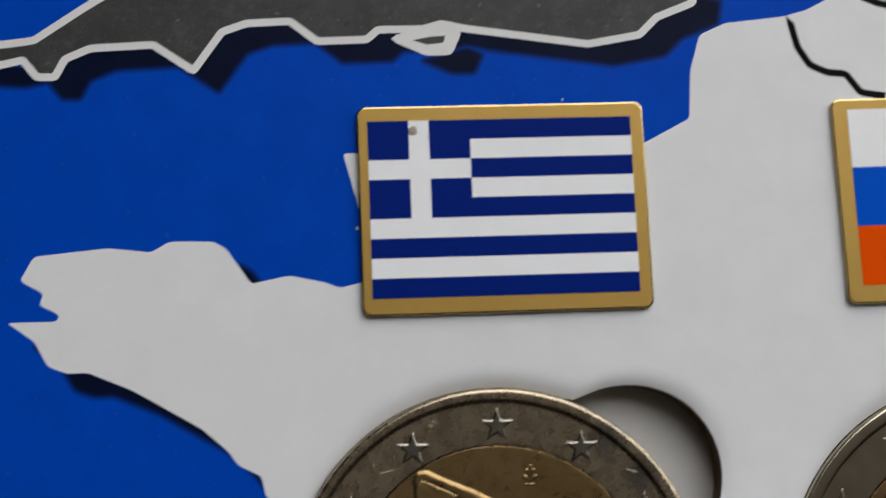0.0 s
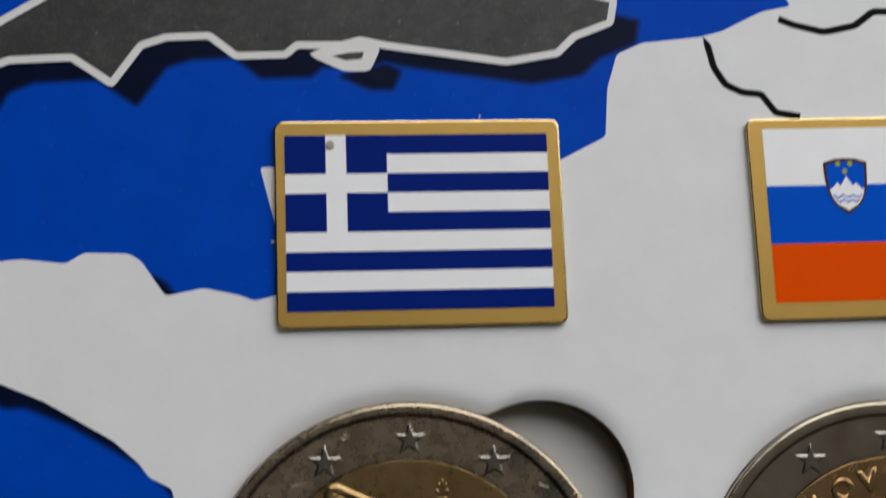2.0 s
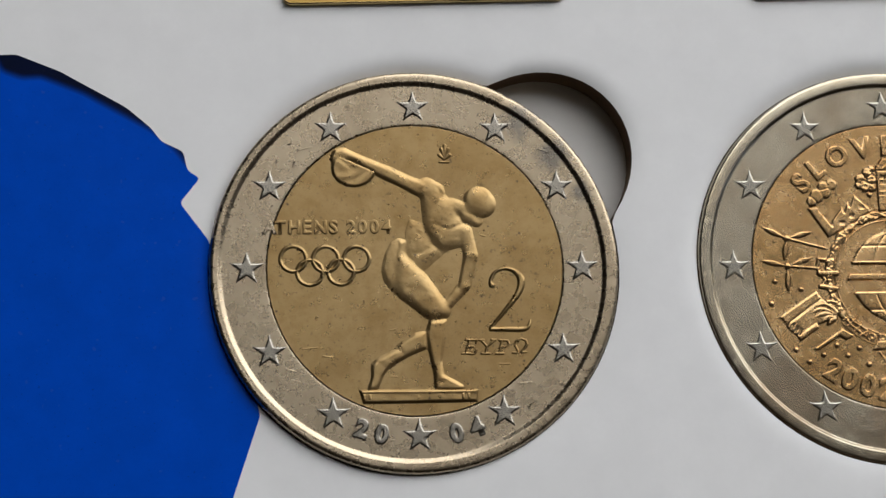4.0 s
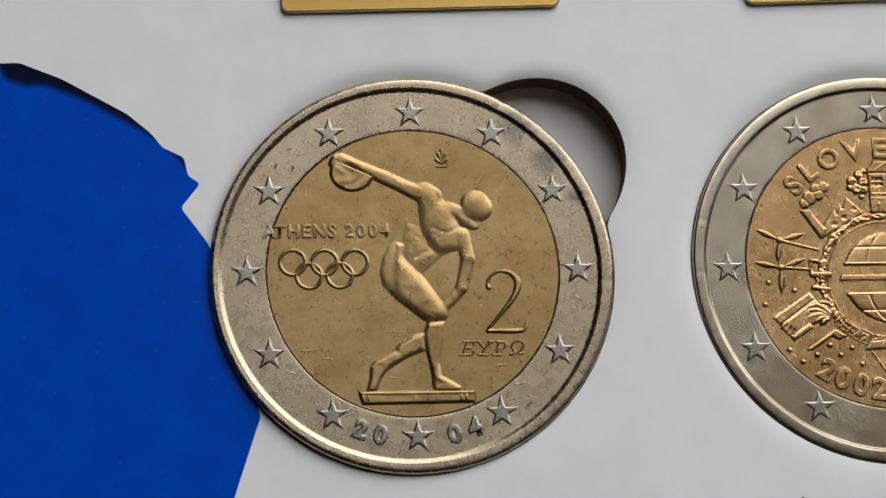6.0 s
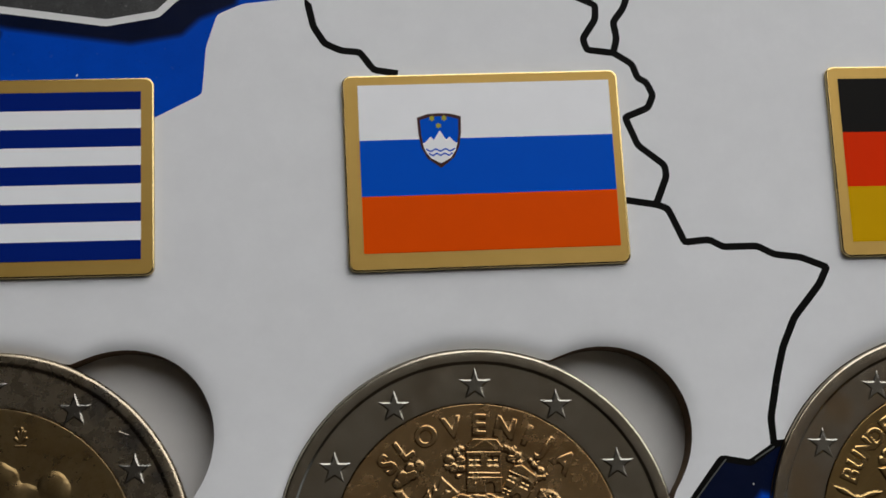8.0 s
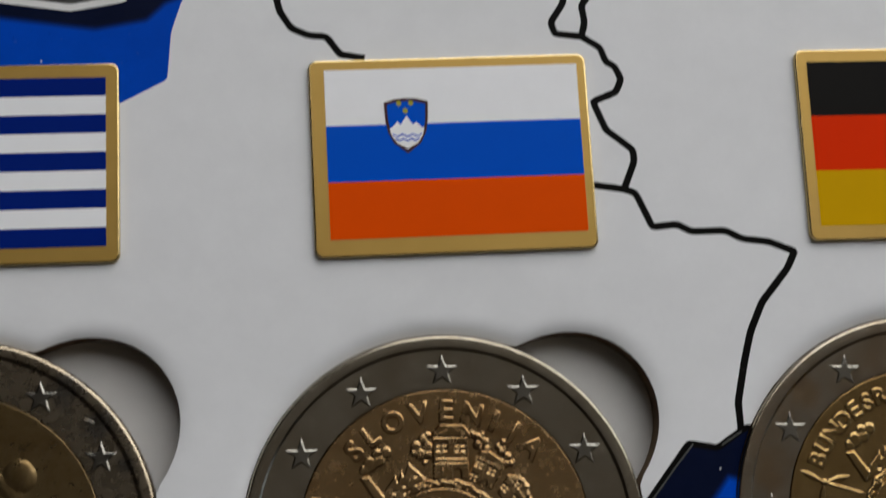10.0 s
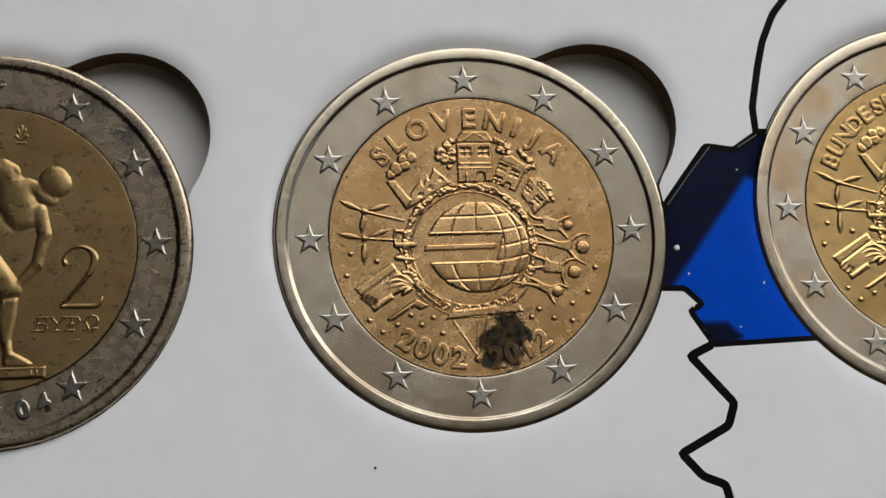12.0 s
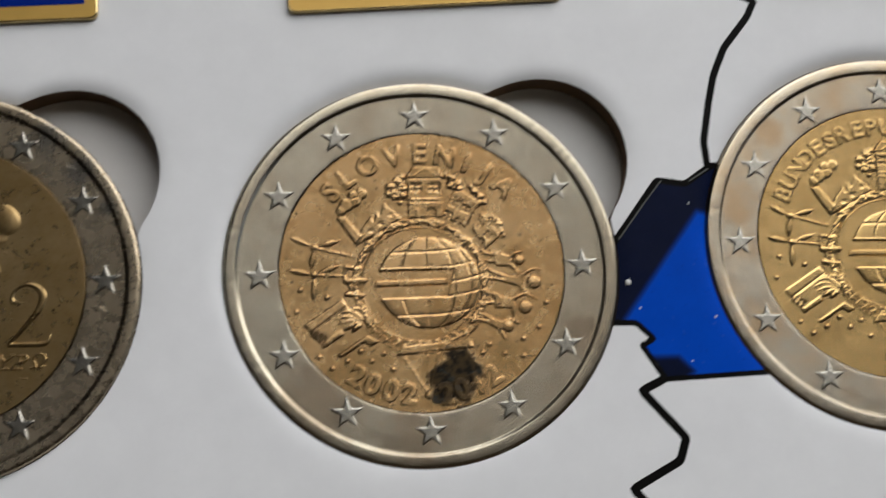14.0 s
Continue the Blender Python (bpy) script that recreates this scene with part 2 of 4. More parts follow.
def poly_d(X, Y, pts):
    """Signed distance to a closed outline, above 0 inside."""
    d, inside = np.full(X.shape, 1e9), np.zeros(X.shape, bool)
    for (ax, ay), (bx, by) in zip(pts, pts[1:] + pts[:1]):
        d = np.minimum(d, seg_d(X, Y, (ax, ay), (bx, by))[0])
        inside ^= ((ay > Y) != (by > Y)) & (X < (bx - ax) * (Y - ay) / (by - ay + 1e-12) + ax)
    return np.where(inside, d, -d)


def raised(d, h, w):
    """Height of a plate whose edge slopes over the width w."""
    t = np.clip(d / w, 0, 1)
    return h * t * t * (3 - 2 * t)


def limb(X, Y, a, b, ra, rb, k=0.5):
    d, t = seg_d(X, Y, a, b)
    r = ra + (rb - ra) * t
    return k * np.sqrt(np.clip(r * r - d * d, 0, None))


def stroke(X, Y, pts, w, h):
    d = np.min([seg_d(X, Y, a, b)[0] for a, b in zip(pts, pts[1:])], axis=0)
    return raised(w / 2 - d, h, min(w * 0.4, 0.13))


def pen(X, Y, pts, h, slope=0.14):
    """A smooth line of changing width through rows of (x, y, width)."""
    ends = [pts[0]] + list(pts) + [pts[-1]]
    fine = []
    for p0, p1, p2, p3 in zip(ends, ends[1:], ends[2:], ends[3:]):
        for k in range(6):
            t = k / 6
            fine.append(tuple(0.5 * (2 * b + (c - a) * t + (2 * a - 5 * b + 4 * c - d) * t * t + (3 * b - a - 3 * c + d) * t ** 3) for a, b, c, d in zip(p0, p1, p2, p3)))
    fine.append(tuple(pts[-1]))
    best = np.full(X.shape, -9.0)
    for a, b in zip(fine, fine[1:]):
        d, t = seg_d(X, Y, a[:2], b[:2])
        best = np.maximum(best, (a[2] + (b[2] - a[2]) * t) / 2 - d)
    return raised(best, h, slope)


def lobes(X, Y, spots, h, gap=0.05):
    """A flat cluster of round lobes with fine grooves where they meet."""
    d = np.sort([r - np.hypot(X - x, Y - y) for x, y, r in spots], axis=0)
    groove = np.clip((d[-1] - d[-2]) / gap, 0, 1)
    return raised(d[-1], h, 0.16) * np.where(d[-2] > 0, 0.55 + 0.45 * groove, 1.0)


def blobs(X, Y, spots, k=0.45):
    return np.max([k * np.sqrt(np.clip(r * r - (X - x) ** 2 - (Y - y) ** 2, 0, None)) for x, y, r in spots], axis=0)


def bumps(X, Y, n, seed=0):
    s = np.sin(X * n + 1.7 * np.sin(Y * n * 0.8 + seed)) * np.sin(Y * n * 1.1 + 1.3 * np.sin(X * n * 0.7 + seed * 2))
    return 0.5 + 0.5 * s


FIELD = 2.05


def dish(r):
    """How far a coin's field lies under its outermost ring: struck coins are slightly hollow."""
    return 0.0021 * (r * r - 11.75 * 11.75)


def blurred(H, n):
    """Softens a height field n times over its neighbours."""
    for _ in range(n):
        for axis in (0, 1):
            H = 0.5 * H + 0.25 * (np.roll(H, 1, axis) + np.roll(H, -1, axis))
    return H


def relief(name, coin, material, fn, region, res=0.06, label="", z=FIELD, top=0.17, soft=0):
    """A struck motif: a height field kept where it stands over the coin's field."""
    x0, y0, x1, y1 = region
    xs, ys = np.arange(x0, x1 + res, res), np.arange(y0, y1 + res, res)
    X, Y = np.meshgrid(xs, ys)
    H = blurred(fn(X, Y), soft)
    H = np.where(H > 0, top * np.tanh(H * 1.08 / top), 0)
    keep = H > 0.004
    cells = keep[:-1, :-1] | keep[1:, :-1] | keep[:-1, 1:] | keep[1:, 1:]
    cells &= np.hypot(X, Y)[:-1, :-1] < 11.6
    index, verts, faces = {}, [], []
    nx = len(xs)
    for j, i in zip(*np.nonzero(cells)):
        quad = []
        for jj, ii in ((j, i), (j, i + 1), (j + 1, i + 1), (j + 1, i)):
            key = jj * nx + ii
            if key not in index:
                index[key] = len(verts)
                h = H[jj, ii]
                verts.append((X[jj, ii], Y[jj, ii], z + dish(math.hypot(X[jj, ii], Y[jj, ii])) + (h if h > 0.004 else -0.012)))
            quad.append(index[key])
        faces.append(quad)
    return part_from(name, verts, faces, material, coin, label)


def glyphs(text, height, depth=0.02, bevel=0.095, weight=0.004):
    """The bevelled solid of each letter, centred, with its width: (verts, faces, width)."""
    out = []
    for ch in text:
        cu = bpy.data.curves.new("lettering", "FONT")
        cu.body, cu.resolution_u = ch, 4
        cu.size, cu.extrude, cu.bevel_depth, cu.bevel_resolution, cu.offset = height / 0.73, depth / 2, bevel, 3, weight * height
        ob = bpy.data.objects.new("lettering", cu)
        scene.collection.objects.link(ob)
        me = bpy.data.meshes.new_from_object(ob.evaluated_get(bpy.context.evaluated_depsgraph_get()))
        vs = [tuple(v.co) for v in me.vertices]
        fs = [tuple(p.vertices) for p in me.polygons]
        bpy.data.objects.remove(ob)
        bpy.data.curves.remove(cu)
        bpy.data.meshes.remove(me)
        lo, hi = min(v[0] for v in vs), max(v[0] for v in vs)
        out.append(([(x - (lo + hi) / 2, y - height / 2, z) for x, y, z in vs], fs, hi - lo))
    return out


def lettering(name, coin, material, placed, z=FIELD + 0.005):
    """One mesh of letters: rows of (glyph, x, y, turn in degrees, stretch)."""
    verts, faces = [], []
    for (vs, fs, _), x, y, turn, sx in placed:
        c, s, n = math.cos(radians(turn)), math.sin(radians(turn)), len(verts)
        verts += [(x + c * u * sx - s * v, y + s * u * sx + c * v, z + dish(math.hypot(x + c * u * sx - s * v, y + s * u * sx + c * v)) + w) for u, v, w in vs]
        faces += [tuple(n + k for k in f) for f in fs]
    return part_from(name, verts, faces, material, coin, smooth=True)


def arc_text(name, coin, material, text, height, r, angles, inward=False, weight=0.03):
    rows = []
    for k, g in enumerate(glyphs(text, height, weight=weight)):
        a = angles[k]
        rows.append((g, r * math.cos(radians(a)), r * math.sin(radians(a)), a + 90 if inward else a - 90, 1.0))
    return lettering(name, coin, material, rows)


def line_text(name, coin, material, text, height, x0, y0, x1, y1, stretch=1.0):
    """Letters set from (x0, y0) to (x1, y1), the middles of the line's ends."""
    gl = glyphs(text.replace(" ", ""), height, bevel=0.055)
    gaps = []
    for ch in text:
        if ch == " ":
            gaps[-1] += height * 0.45
        else:
            gaps.append(0.0)
    wide = [g[2] * stretch for g in gl]
    length = math.hypot(x1 - x0, y1 - y0)
    free = (length - sum(wide) - sum(gaps)) / max(1, len(gl) - 1)
    turn, at, rows = math.degrees(math.atan2(y1 - y0, x1 - x0)), 0.0, []
    for g, w, gap in zip(gl, wide, gaps):
        f = (at + w / 2) / length
        rows.append((g, x0 + (x1 - x0) * f, y0 + (y1 - y0) * f, turn, stretch))
        at += w + free + gap
    return lettering(name, coin, material, rows, FIELD + 0.035)


# ---- unseen room, table ----
# Walls close the room unseen; their dark tone darkens what the coins reflect.
WALL = plain("unseen_wall_dark", (0.075, 0.064, 0.054), 0.9, 4.0, 0.06)
# The unseen ceiling is dark to stand in for the camera mirrored in the coins.
CEILING = plain("ceiling_stand_in", (0.09, 0.075, 0.06), 0.8, 4.0, 0.2)
FLOOR = plain("floor_boards", (0.20, 0.12, 0.07), 0.5, 9.0, 0.3)
TABLE = plain("table_wood", (0.22, 0.13, 0.07), 0.45, 14.0, 0.35)


def structure(name, bm, material, label):
    bmesh.ops.scale(bm, vec=(1000, 1000, 1000), verts=bm.verts)
    return tagged(part(name, bm, material, None), label, name.split("_")[0], kind="structure")


X0, X1, Y0, Z0, Z1 = -1.8, EAST_X, -2.4, -0.78, 1.75
structure("floor", box(X0, Y0, Z0 - 0.1, X1, WALL_Y, Z0), FLOOR, "brown wooden floor of the room")
structure("ceiling", box(X0 - 0.15, Y0 - 0.15, Z1, X1 + 0.15, WALL_Y + 0.15, Z1 + 0.1), CEILING, "unseen dark ceiling, stands in for the camera mirrored in the coins")
structure("wall_west", box(X0 - 0.15, Y0, Z0 - 0.1, X0, WALL_Y, Z1), WALL, "unseen added wall, dark brown to darken the coins' reflections")
structure("wall_south", box(X0 - 0.15, Y0 - 0.15, Z0 - 0.1, X1 + 0.15, Y0, Z1), WALL, "unseen added wall, dark brown to darken the coins' reflections")


def wall_with_opening(name, boxes):
    whole = bmesh.new()
    for b in boxes:
        piece = box(*b)
        tmp = bpy.data.meshes.new("piece")
        piece.to_mesh(tmp)
        piece.free()
        whole.from_mesh(tmp)
        bpy.data.meshes.remove(tmp)
    structure(name, whole, WALL, "unseen dark brown wall with an opening for an area lamp")


L, H = Z0 - 0.1, Z1
wall_with_opening("wall_north", [(a, WALL_Y, c, b, WALL_Y + 0.15, d) for a, b, c, d in ((X0 - 0.15, WIN_X[0], L, H), (WIN_X[1], X1 + 0.15, L, H), (*WIN_X, L, WIN_Z[0]), (*WIN_X, WIN_Z[1], H))])
# The east opening is made up, only to let the added fill in.
wall_with_opening("wall_east", [(X1, a, c, X1 + 0.15, b, d) for a, b, c, d in ((Y0, EAST_Y[0], L, H), (EAST_Y[1], WALL_Y, L, H), (*EAST_Y, L, EAST_Z[0]), (*EAST_Y, EAST_Z[1], H))])

PAGE_LOW = -3.0
table = thing("table", Matrix.Identity(4), "brown wooden table under the album page", "table")
part("tabletop", box(-550, -420, PAGE_LOW - 30, 650, 300, PAGE_LOW), TABLE, table)
for lx in (-500, 600):
    for ly in (-370, 265):
        part("leg", box(lx - 25, ly - 25, -779, lx + 25, ly + 25, PAGE_LOW - 30), TABLE, table)

# ---- the printed album page ----
COIN_A, COIN_B, COIN_C = (-0.03, -0.14), (30.9, -0.38), (62.75, 0.26)
HOLES = [COIN_A, COIN_B, COIN_C, (30.4, -31.6)]
HOLE_R, HOLE_FLOOR, RIM_BANDS = 12.95, -2.28, (0.0, 0.1, 0.22, 0.4, 0.65, 1.0, 1.5)
NOTCH_AT, NOTCH_HALF, NOTCH_DEEP = 40.5, 27.0, 3.98


def hole_r(a):
    """Radius of a coin hole with its flattened finger notch, in the direction a."""
    u = ((math.degrees(a) - NOTCH_AT + 180) % 360 - 180) / NOTCH_HALF
    k = 6.0
    return HOLE_R + math.log(1 + math.exp(k * NOTCH_DEEP * max(1 - u * u, -3.0))) / k


def lip_drop(a):
    """How far the punch pressed the card's edge down, in the direction a."""
    return 0.09 + 0.34 * max(0.0, math.cos(a - radians(112)))


def hole_loop(c, grow, n=144):
    return [(c[0] + (hole_r(t) + grow) * math.cos(t), c[1] + (hole_r(t) + grow) * math.sin(t)) for t in (2 * math.pi * i / n for i in range(n))]


LAND = [(-30.0, 17.36), (-27.0, 17.38), (-26.83, 17.8), (-28.1, 18.45), (-27.78, 19.1), (-29.27, 19.95), (-28.44, 21.46), (-23.95, 21.93),
        (-21.23, 21.64), (-20.12, 22.31), (-17.39, 22.27), (-16.62, 21.83), (-15.05, 19.56), (-12.69, 20.06), (-10.47, 19.59), (-9.52, 19.22),
        (-7.6, 19.7), (-8.2, 24.0), (-9.22, 27.86), (-7.6, 27.85), (-5.0, 26.5), (9.0, 27.7), (10.21, 28.38), (13.26, 29.99), (13.5, 33.28), (14.23, 35.62)]
LAND += [(15.98, 36.42), (19.84, 36.85), (21.4, 37.27), (24.2, 38.69), (26.25, 39.12), (25.75, 39.91), (26.21, 40.92), (28.83, 40.67),
         (29.12, 40.96), (28.79, 41.96), (29.77, 42.99), (31.0, 46.5), (38, 58), (125, 60), (125, -62), (-22, -62), (-18.5, -40), (-14.8, -24.0), (-11.41, -14.09), (-9.75, -9.12),
         (-12.92, 1.9), (-14.69, 4.31), (-13.45, 5.89), (-14.23, 6.4)]
LAND += [(-14.5, 7.65), (-15.9, 8.35), (-16.5, 9.2), (-18.1, 10.6), (-22.32, 13.05), (-25.07, 14.2), (-26.26, 14.15), (-27.46, 14.6), (-28.34, 16.18)]
BAY = [(43.07, -0.25), (43.87, 1.18), (46.91, 5.12), (48.81, 4.79), (50.95, 6.1), (52.85, 5.64), (54.36, -8.27), (52.3, -8.11), (46.07, -8.36),
       (44.86, -6.22), (45.7, -5.66), (44.74, -4.68), (42.89, -4.42)]
ISLAND = [(-45, 32.0), (-33.0, 33.9), (-30.77, 33.76), (-29.37, 34.09), (-28.47, 32.97), (-27.34, 32.97), (-26.73, 34.15), (-25.14, 34.85), (-21.2, 35.07), (-18.65, 33.35),
          (-16.85, 35.92), (-15.25, 36.48), (-12.5, 36.62), (-10.77, 35.27), (-7.57, 35.38), (-6.84, 36.04), (-3.91, 36.07), (-2.72, 36.43), (-1.25, 36.1)]
ISLAND += [(6.85, 35.03), (10.25, 35.65), (11.43, 36.83), (13.88, 37.82), (14.18, 39.42), (9.95, 40.36), (10.43, 41.14), (11.54, 41.3), (11.25, 42.6), (14.6, 43.05), (19.0, 44.5), (24, 51), (-8, 53),
           (-12.93, 42.24), (-13.54, 41.14), (-15.83, 41.1), (-18.02, 41.84), (-20.2, 41.92), (-21.06, 40.71), (-22.32, 40.69), (-22.99, 39.15), (-25.6, 37.52),
           (-28.69, 35.38), (-30.79, 35.09), (-36, 36.0), (-45, 36)]
ISLET = [(-5.7, 35.42), (-3.73, 34.54), (-2.26, 34.56), (-1.69, 35.83), (-2.72, 36.31), (-3.98, 35.95)]
ISLET_INNER = [(-4.6, 35.32), (-3.5, 35.55), (-2.5, 35.62), (-2.62, 35.15), (-3.69, 35.02)]
PALE = [[(44.0, 1.1), (46.0, 3.6), (47.2, 5.0)], [(49.1, 4.9), (50.5, 5.75)]]
BORDERS = [
    (0.48, [(20.38, 36.35), (20.73, 34.76), (21.48, 33.55), (22.62, 33.03), (23.84, 32.94), (24.77, 31.66), (26.41, 31.41)]),
    (0.48, [(25.34, 38.19), (26.29, 37.8), (28.4, 37.3), (30.6, 37.78), (31.93, 38.79), (33.16, 38.81), (35.2, 37.7), (36.64, 37.38), (38.59, 37.05), (40.13, 36.35), (40.09, 35.32), (39.16, 33.9), (39.4, 33.08), (41.23, 32.87)]),
    (0.48, [(44.2, 44.0), (43.1, 40.0), (42.65, 37.79), (42.09, 36.14), (41.33, 35.11), (41.51, 33.89), (41.23, 32.87)]),
    (0.48, [(41.23, 32.87), (42.48, 32.06), (42.82, 31.04), (43.39, 30.76), (43.81, 29.83), (43.42, 28.91), (41.79, 28.24), (42.58, 26.25), (44.33, 24.85), (44.4, 24.06), (43.6, 22.11)]),
    (0.48, [(41.0, 22.5), (43.6, 22.11), (44.36, 21.83), (45.38, 19.48), (47.04, 19.65), (47.98, 19.14), (50.3, 19.18), (51.42, 18.59), (53.22, 18.37), (54.95, 17.68)]),
    (0.50, [(54.95, 17.68), (54.36, 16.53), (52.46, 14.27), (51.54, 12.3), (51.0, 10.4), (50.37, 7.6), (50.47, 5.9)]),
    (0.44, [(43.4, 0.55), (46.91, 5.05), (48.8, 4.71), (50.75, 5.98), (51.4, 6.0)]),
    (0.36, [(53.6, -8.2), (46.07, -8.36)]),
    (0.56, [(46.07, -8.36), (44.59, -9.03), (47.18, -12.2), (46.67, -13.63), (43.46, -15.27), (44.71, -16.77), (46.12, -17.37), (46.3, -18.3), (45.9, -21.0)]),
    (0.40, [(42.7, -4.45), (44.63, -4.56), (45.7, -5.66), (44.87, -6.07), (46.16, -8.22)]),
]


def soften(pts, r, closed=True):
    """Rounds the corners of a drawn line."""
    out = [] if closed else [pts[0]]
    for k in range(len(pts)) if closed else range(1, len(pts) - 1):
        a, b, c = pts[k - 1], pts[k], pts[(k + 1) % len(pts)]
        ends = []
        for q in (a, c):
            f = min(r / (math.hypot(q[0] - b[0], q[1] - b[1]) + 1e-9), 0.33)
            ends.append((b[0] + (q[0] - b[0]) * f, b[1] + (q[1] - b[1]) * f))
        mid = tuple(0.25 * p + 0.5 * v + 0.25 * q for p, v, q in zip(ends[0], b, ends[1]))
        out += [ends[0], mid, ends[1]]
    return out if closed else out + [pts[-1]]


def grown(pts, d):
    """A closed outline pushed outwards by d."""
    area = sum(a[0] * b[1] - b[0] * a[1] for a, b in zip(pts, pts[1:] + pts[:1]))
    sign, out = (1 if area > 0 else -1), []
    for k, (x, y) in enumerate(pts):
        a, b = pts[k - 1], pts[(k + 1) % len(pts)]
        n1, n2 = math.hypot(x - a[0], y - a[1]) or 1, math.hypot(b[0] - x, b[1] - y) or 1
        nx, ny = (y - a[1]) / n1 + (b[1] - y) / n2, -(x - a[0]) / n1 - (b[0] - x) / n2
        n = math.hypot(nx, ny) or 1
        m = min(1.5, 2 / n) * sign * d
        out.append((x + nx / n * m, y + ny / n * m))
    return out


LAND, ISLAND, ISLET = soften(LAND, 0.25), soften(ISLAND, 0.16), soften(ISLET, 0.2)
BAY_CAST = [(40.0, -3.84)] + BAY[1:-1] + [(39.5, -4.6)]
BAY = soften(BAY, 0.15)
BORDERS = [(w, soften(line, 0.22, False) if len(line) > 2 else line) for w, line in BORDERS]


def outline_of(line, w):
    """The closed outline of a drawn line of the width w."""
    left, right = [], []
    for k, (x, y) in enumerate(line):
        a, b = line[max(k - 1, 0)], line[min(k + 1, len(line) - 1)]
        dirs = []
        for p, q in ((a, (x, y)), ((x, y), b)):
            n = math.hypot(q[0] - p[0], q[1] - p[1])
            if n:
                dirs.append(((q[0] - p[0]) / n, (q[1] - p[1]) / n))
        tx, ty = sum(d[0] for d in dirs), sum(d[1] for d in dirs)
        n = math.hypot(tx, ty) or 1
        tx, ty = tx / n, ty / n
        m = min(1.6, 1 / max(0.4, tx * dirs[0][0] + ty * dirs[0][1])) * w / 2
        left.append((x - ty * m, y + tx * m))
        right.append((x + ty * m, y - tx * m))
    return left + right[::-1]


def inside(X, Y, pts):
    got = np.zeros(X.shape, bool)
    for (ax, ay), (bx, by) in zip(pts, pts[1:] + pts[:1]):
        got ^= ((ay > Y) != (by > Y)) & (X < (bx - ax) * (Y - ay) / (by - ay + 1e-12) + ax)
    return got


def patches(tri):
    """The separate patches of one print."""
    root = {}

    def top(v):
        while root.setdefault(v, v) != v:
            root[v] = root[root[v]]
            v = root[v]
        return v

    seen = {}
    for n, (a, b, c) in enumerate(tri.tolist()):
        for e in ((a, b), (b, c), (c, a)):
            e = (min(e), max(e))
            if e in seen:
                root[top(seen[e])] = top(n)
            else:
                seen[e] = n
    ids = np.array([top(n) for n in range(len(tri))])
    return [tri[ids == k] for k in sorted(set(ids.tolist()))]


def build_page():
    from mathutils.geometry import delaunay_2d_cdt

    page = thing("album_page", Matrix.Identity(4), "white card album page printed with a blue, white and grey map", "album page")
    shift = lambda pts, k: [(x + 1.65 * k, y - 1.5 * k) for x, y in pts]  # noqa: E731
    levels = [SHADE_FROM + (SHADE_TO - SHADE_FROM) * k / 5 for k in range(6)]
    isle = 3
    loops = [rect(-70, -66, 126, 76), LAND, BAY, ISLAND, ISLET]
    sea_side = [LAND, ISLAND, ISLET]
    cast = [shift(s, 0.98) for s in sea_side]
    bay_lit = shift(BAY_CAST, 1.5)
    for d in levels:
        loops += [grown(s, -d) for s in cast] + [grown(bay_lit, d)]
    white = [(0.5, ISLAND + ISLAND[:1]), (0.5, ISLET + ISLET[:1])]
    loops += [outline_of(line, w) for w, line in white + BORDERS + [(0.09, p) for p in PALE]] + [ISLET_INNER]
    for c in HOLES:
        loops += [hole_loop(c, g) for g in RIM_BANDS]
    verts, edges = [], []
    for loop in loops:
        n = len(verts)
        verts += [Vector(p) for p in loop]
        edges += [(n + i, n + (i + 1) % len(loop)) for i in range(len(loop))]
    vs, _, fs, *_ = delaunay_2d_cdt(verts, edges, [], 0, 1e-5)
    P = np.array([tuple(v) for v in vs])
    tri = np.array([tuple(f) for f in fs])
    C = P[tri].mean(1)
    X, Y = C[:, 0], C[:, 1]
    kind = np.full(len(tri), 1)  # the sea
    land = inside(X, Y, LAND) & ~inside(X, Y, BAY)
    lit = poly_d(X, Y, bay_lit)
    depth = np.max([np.minimum(poly_d(X, Y, cast[0]), -lit), poly_d(X, Y, cast[1]), poly_d(X, Y, cast[2])], axis=0)
    depth = np.where(inside(X, Y, BAY), np.where((X < 50.5) | (Y > 3.4), -lit, -9), depth)
    kind[depth > SHADE_TO] = 2
    kind[land] = 0
    kind[inside(X, Y, ISLAND)] = isle
    for w, line in white:
        kind[np.min([seg_d(X, Y, a, b)[0] for a, b in zip(line, line[1:])], axis=0) < w / 2 * 1.02] = isle + 1
    kind[inside(X, Y, ISLET)] = isle + 1
    kind[inside(X, Y, ISLET_INNER)] = isle
    for k, (w, line) in enumerate(BORDERS):
        kind[np.min([seg_d(X, Y, a, b)[0] for a, b in zip(line, line[1:])], axis=0) < w / 2 * 1.02] = isle + 2 + k
    for line in PALE:
        kind[inside(X, Y, outline_of(line, 0.09))] = isle + 2 + len(BORDERS)
    near, sunk = np.full(len(P), 9.0), np.zeros(len(P))
    gone = ~inside(X, Y, loops[0])
    for c in HOLES:
        a = np.arctan2(P[:, 1] - c[1], P[:, 0] - c[0])
        off = np.hypot(P[:, 0] - c[0], P[:, 1] - c[1]) - np.array([hole_r(t) for t in a])
        sunk = np.where(off < near, [lip_drop(t) for t in a], sunk)
        near = np.minimum(near, off)
        a = np.arctan2(Y - c[1], X - c[0])
        gone |= np.hypot(X - c[0], Y - c[1]) < np.array([hole_r(t) for t in a]) - 1e-4
    Z = -sunk * np.clip(1 - np.clip(near, 0, None) / RIM_BANDS[-1], 0, 1) ** 2.6
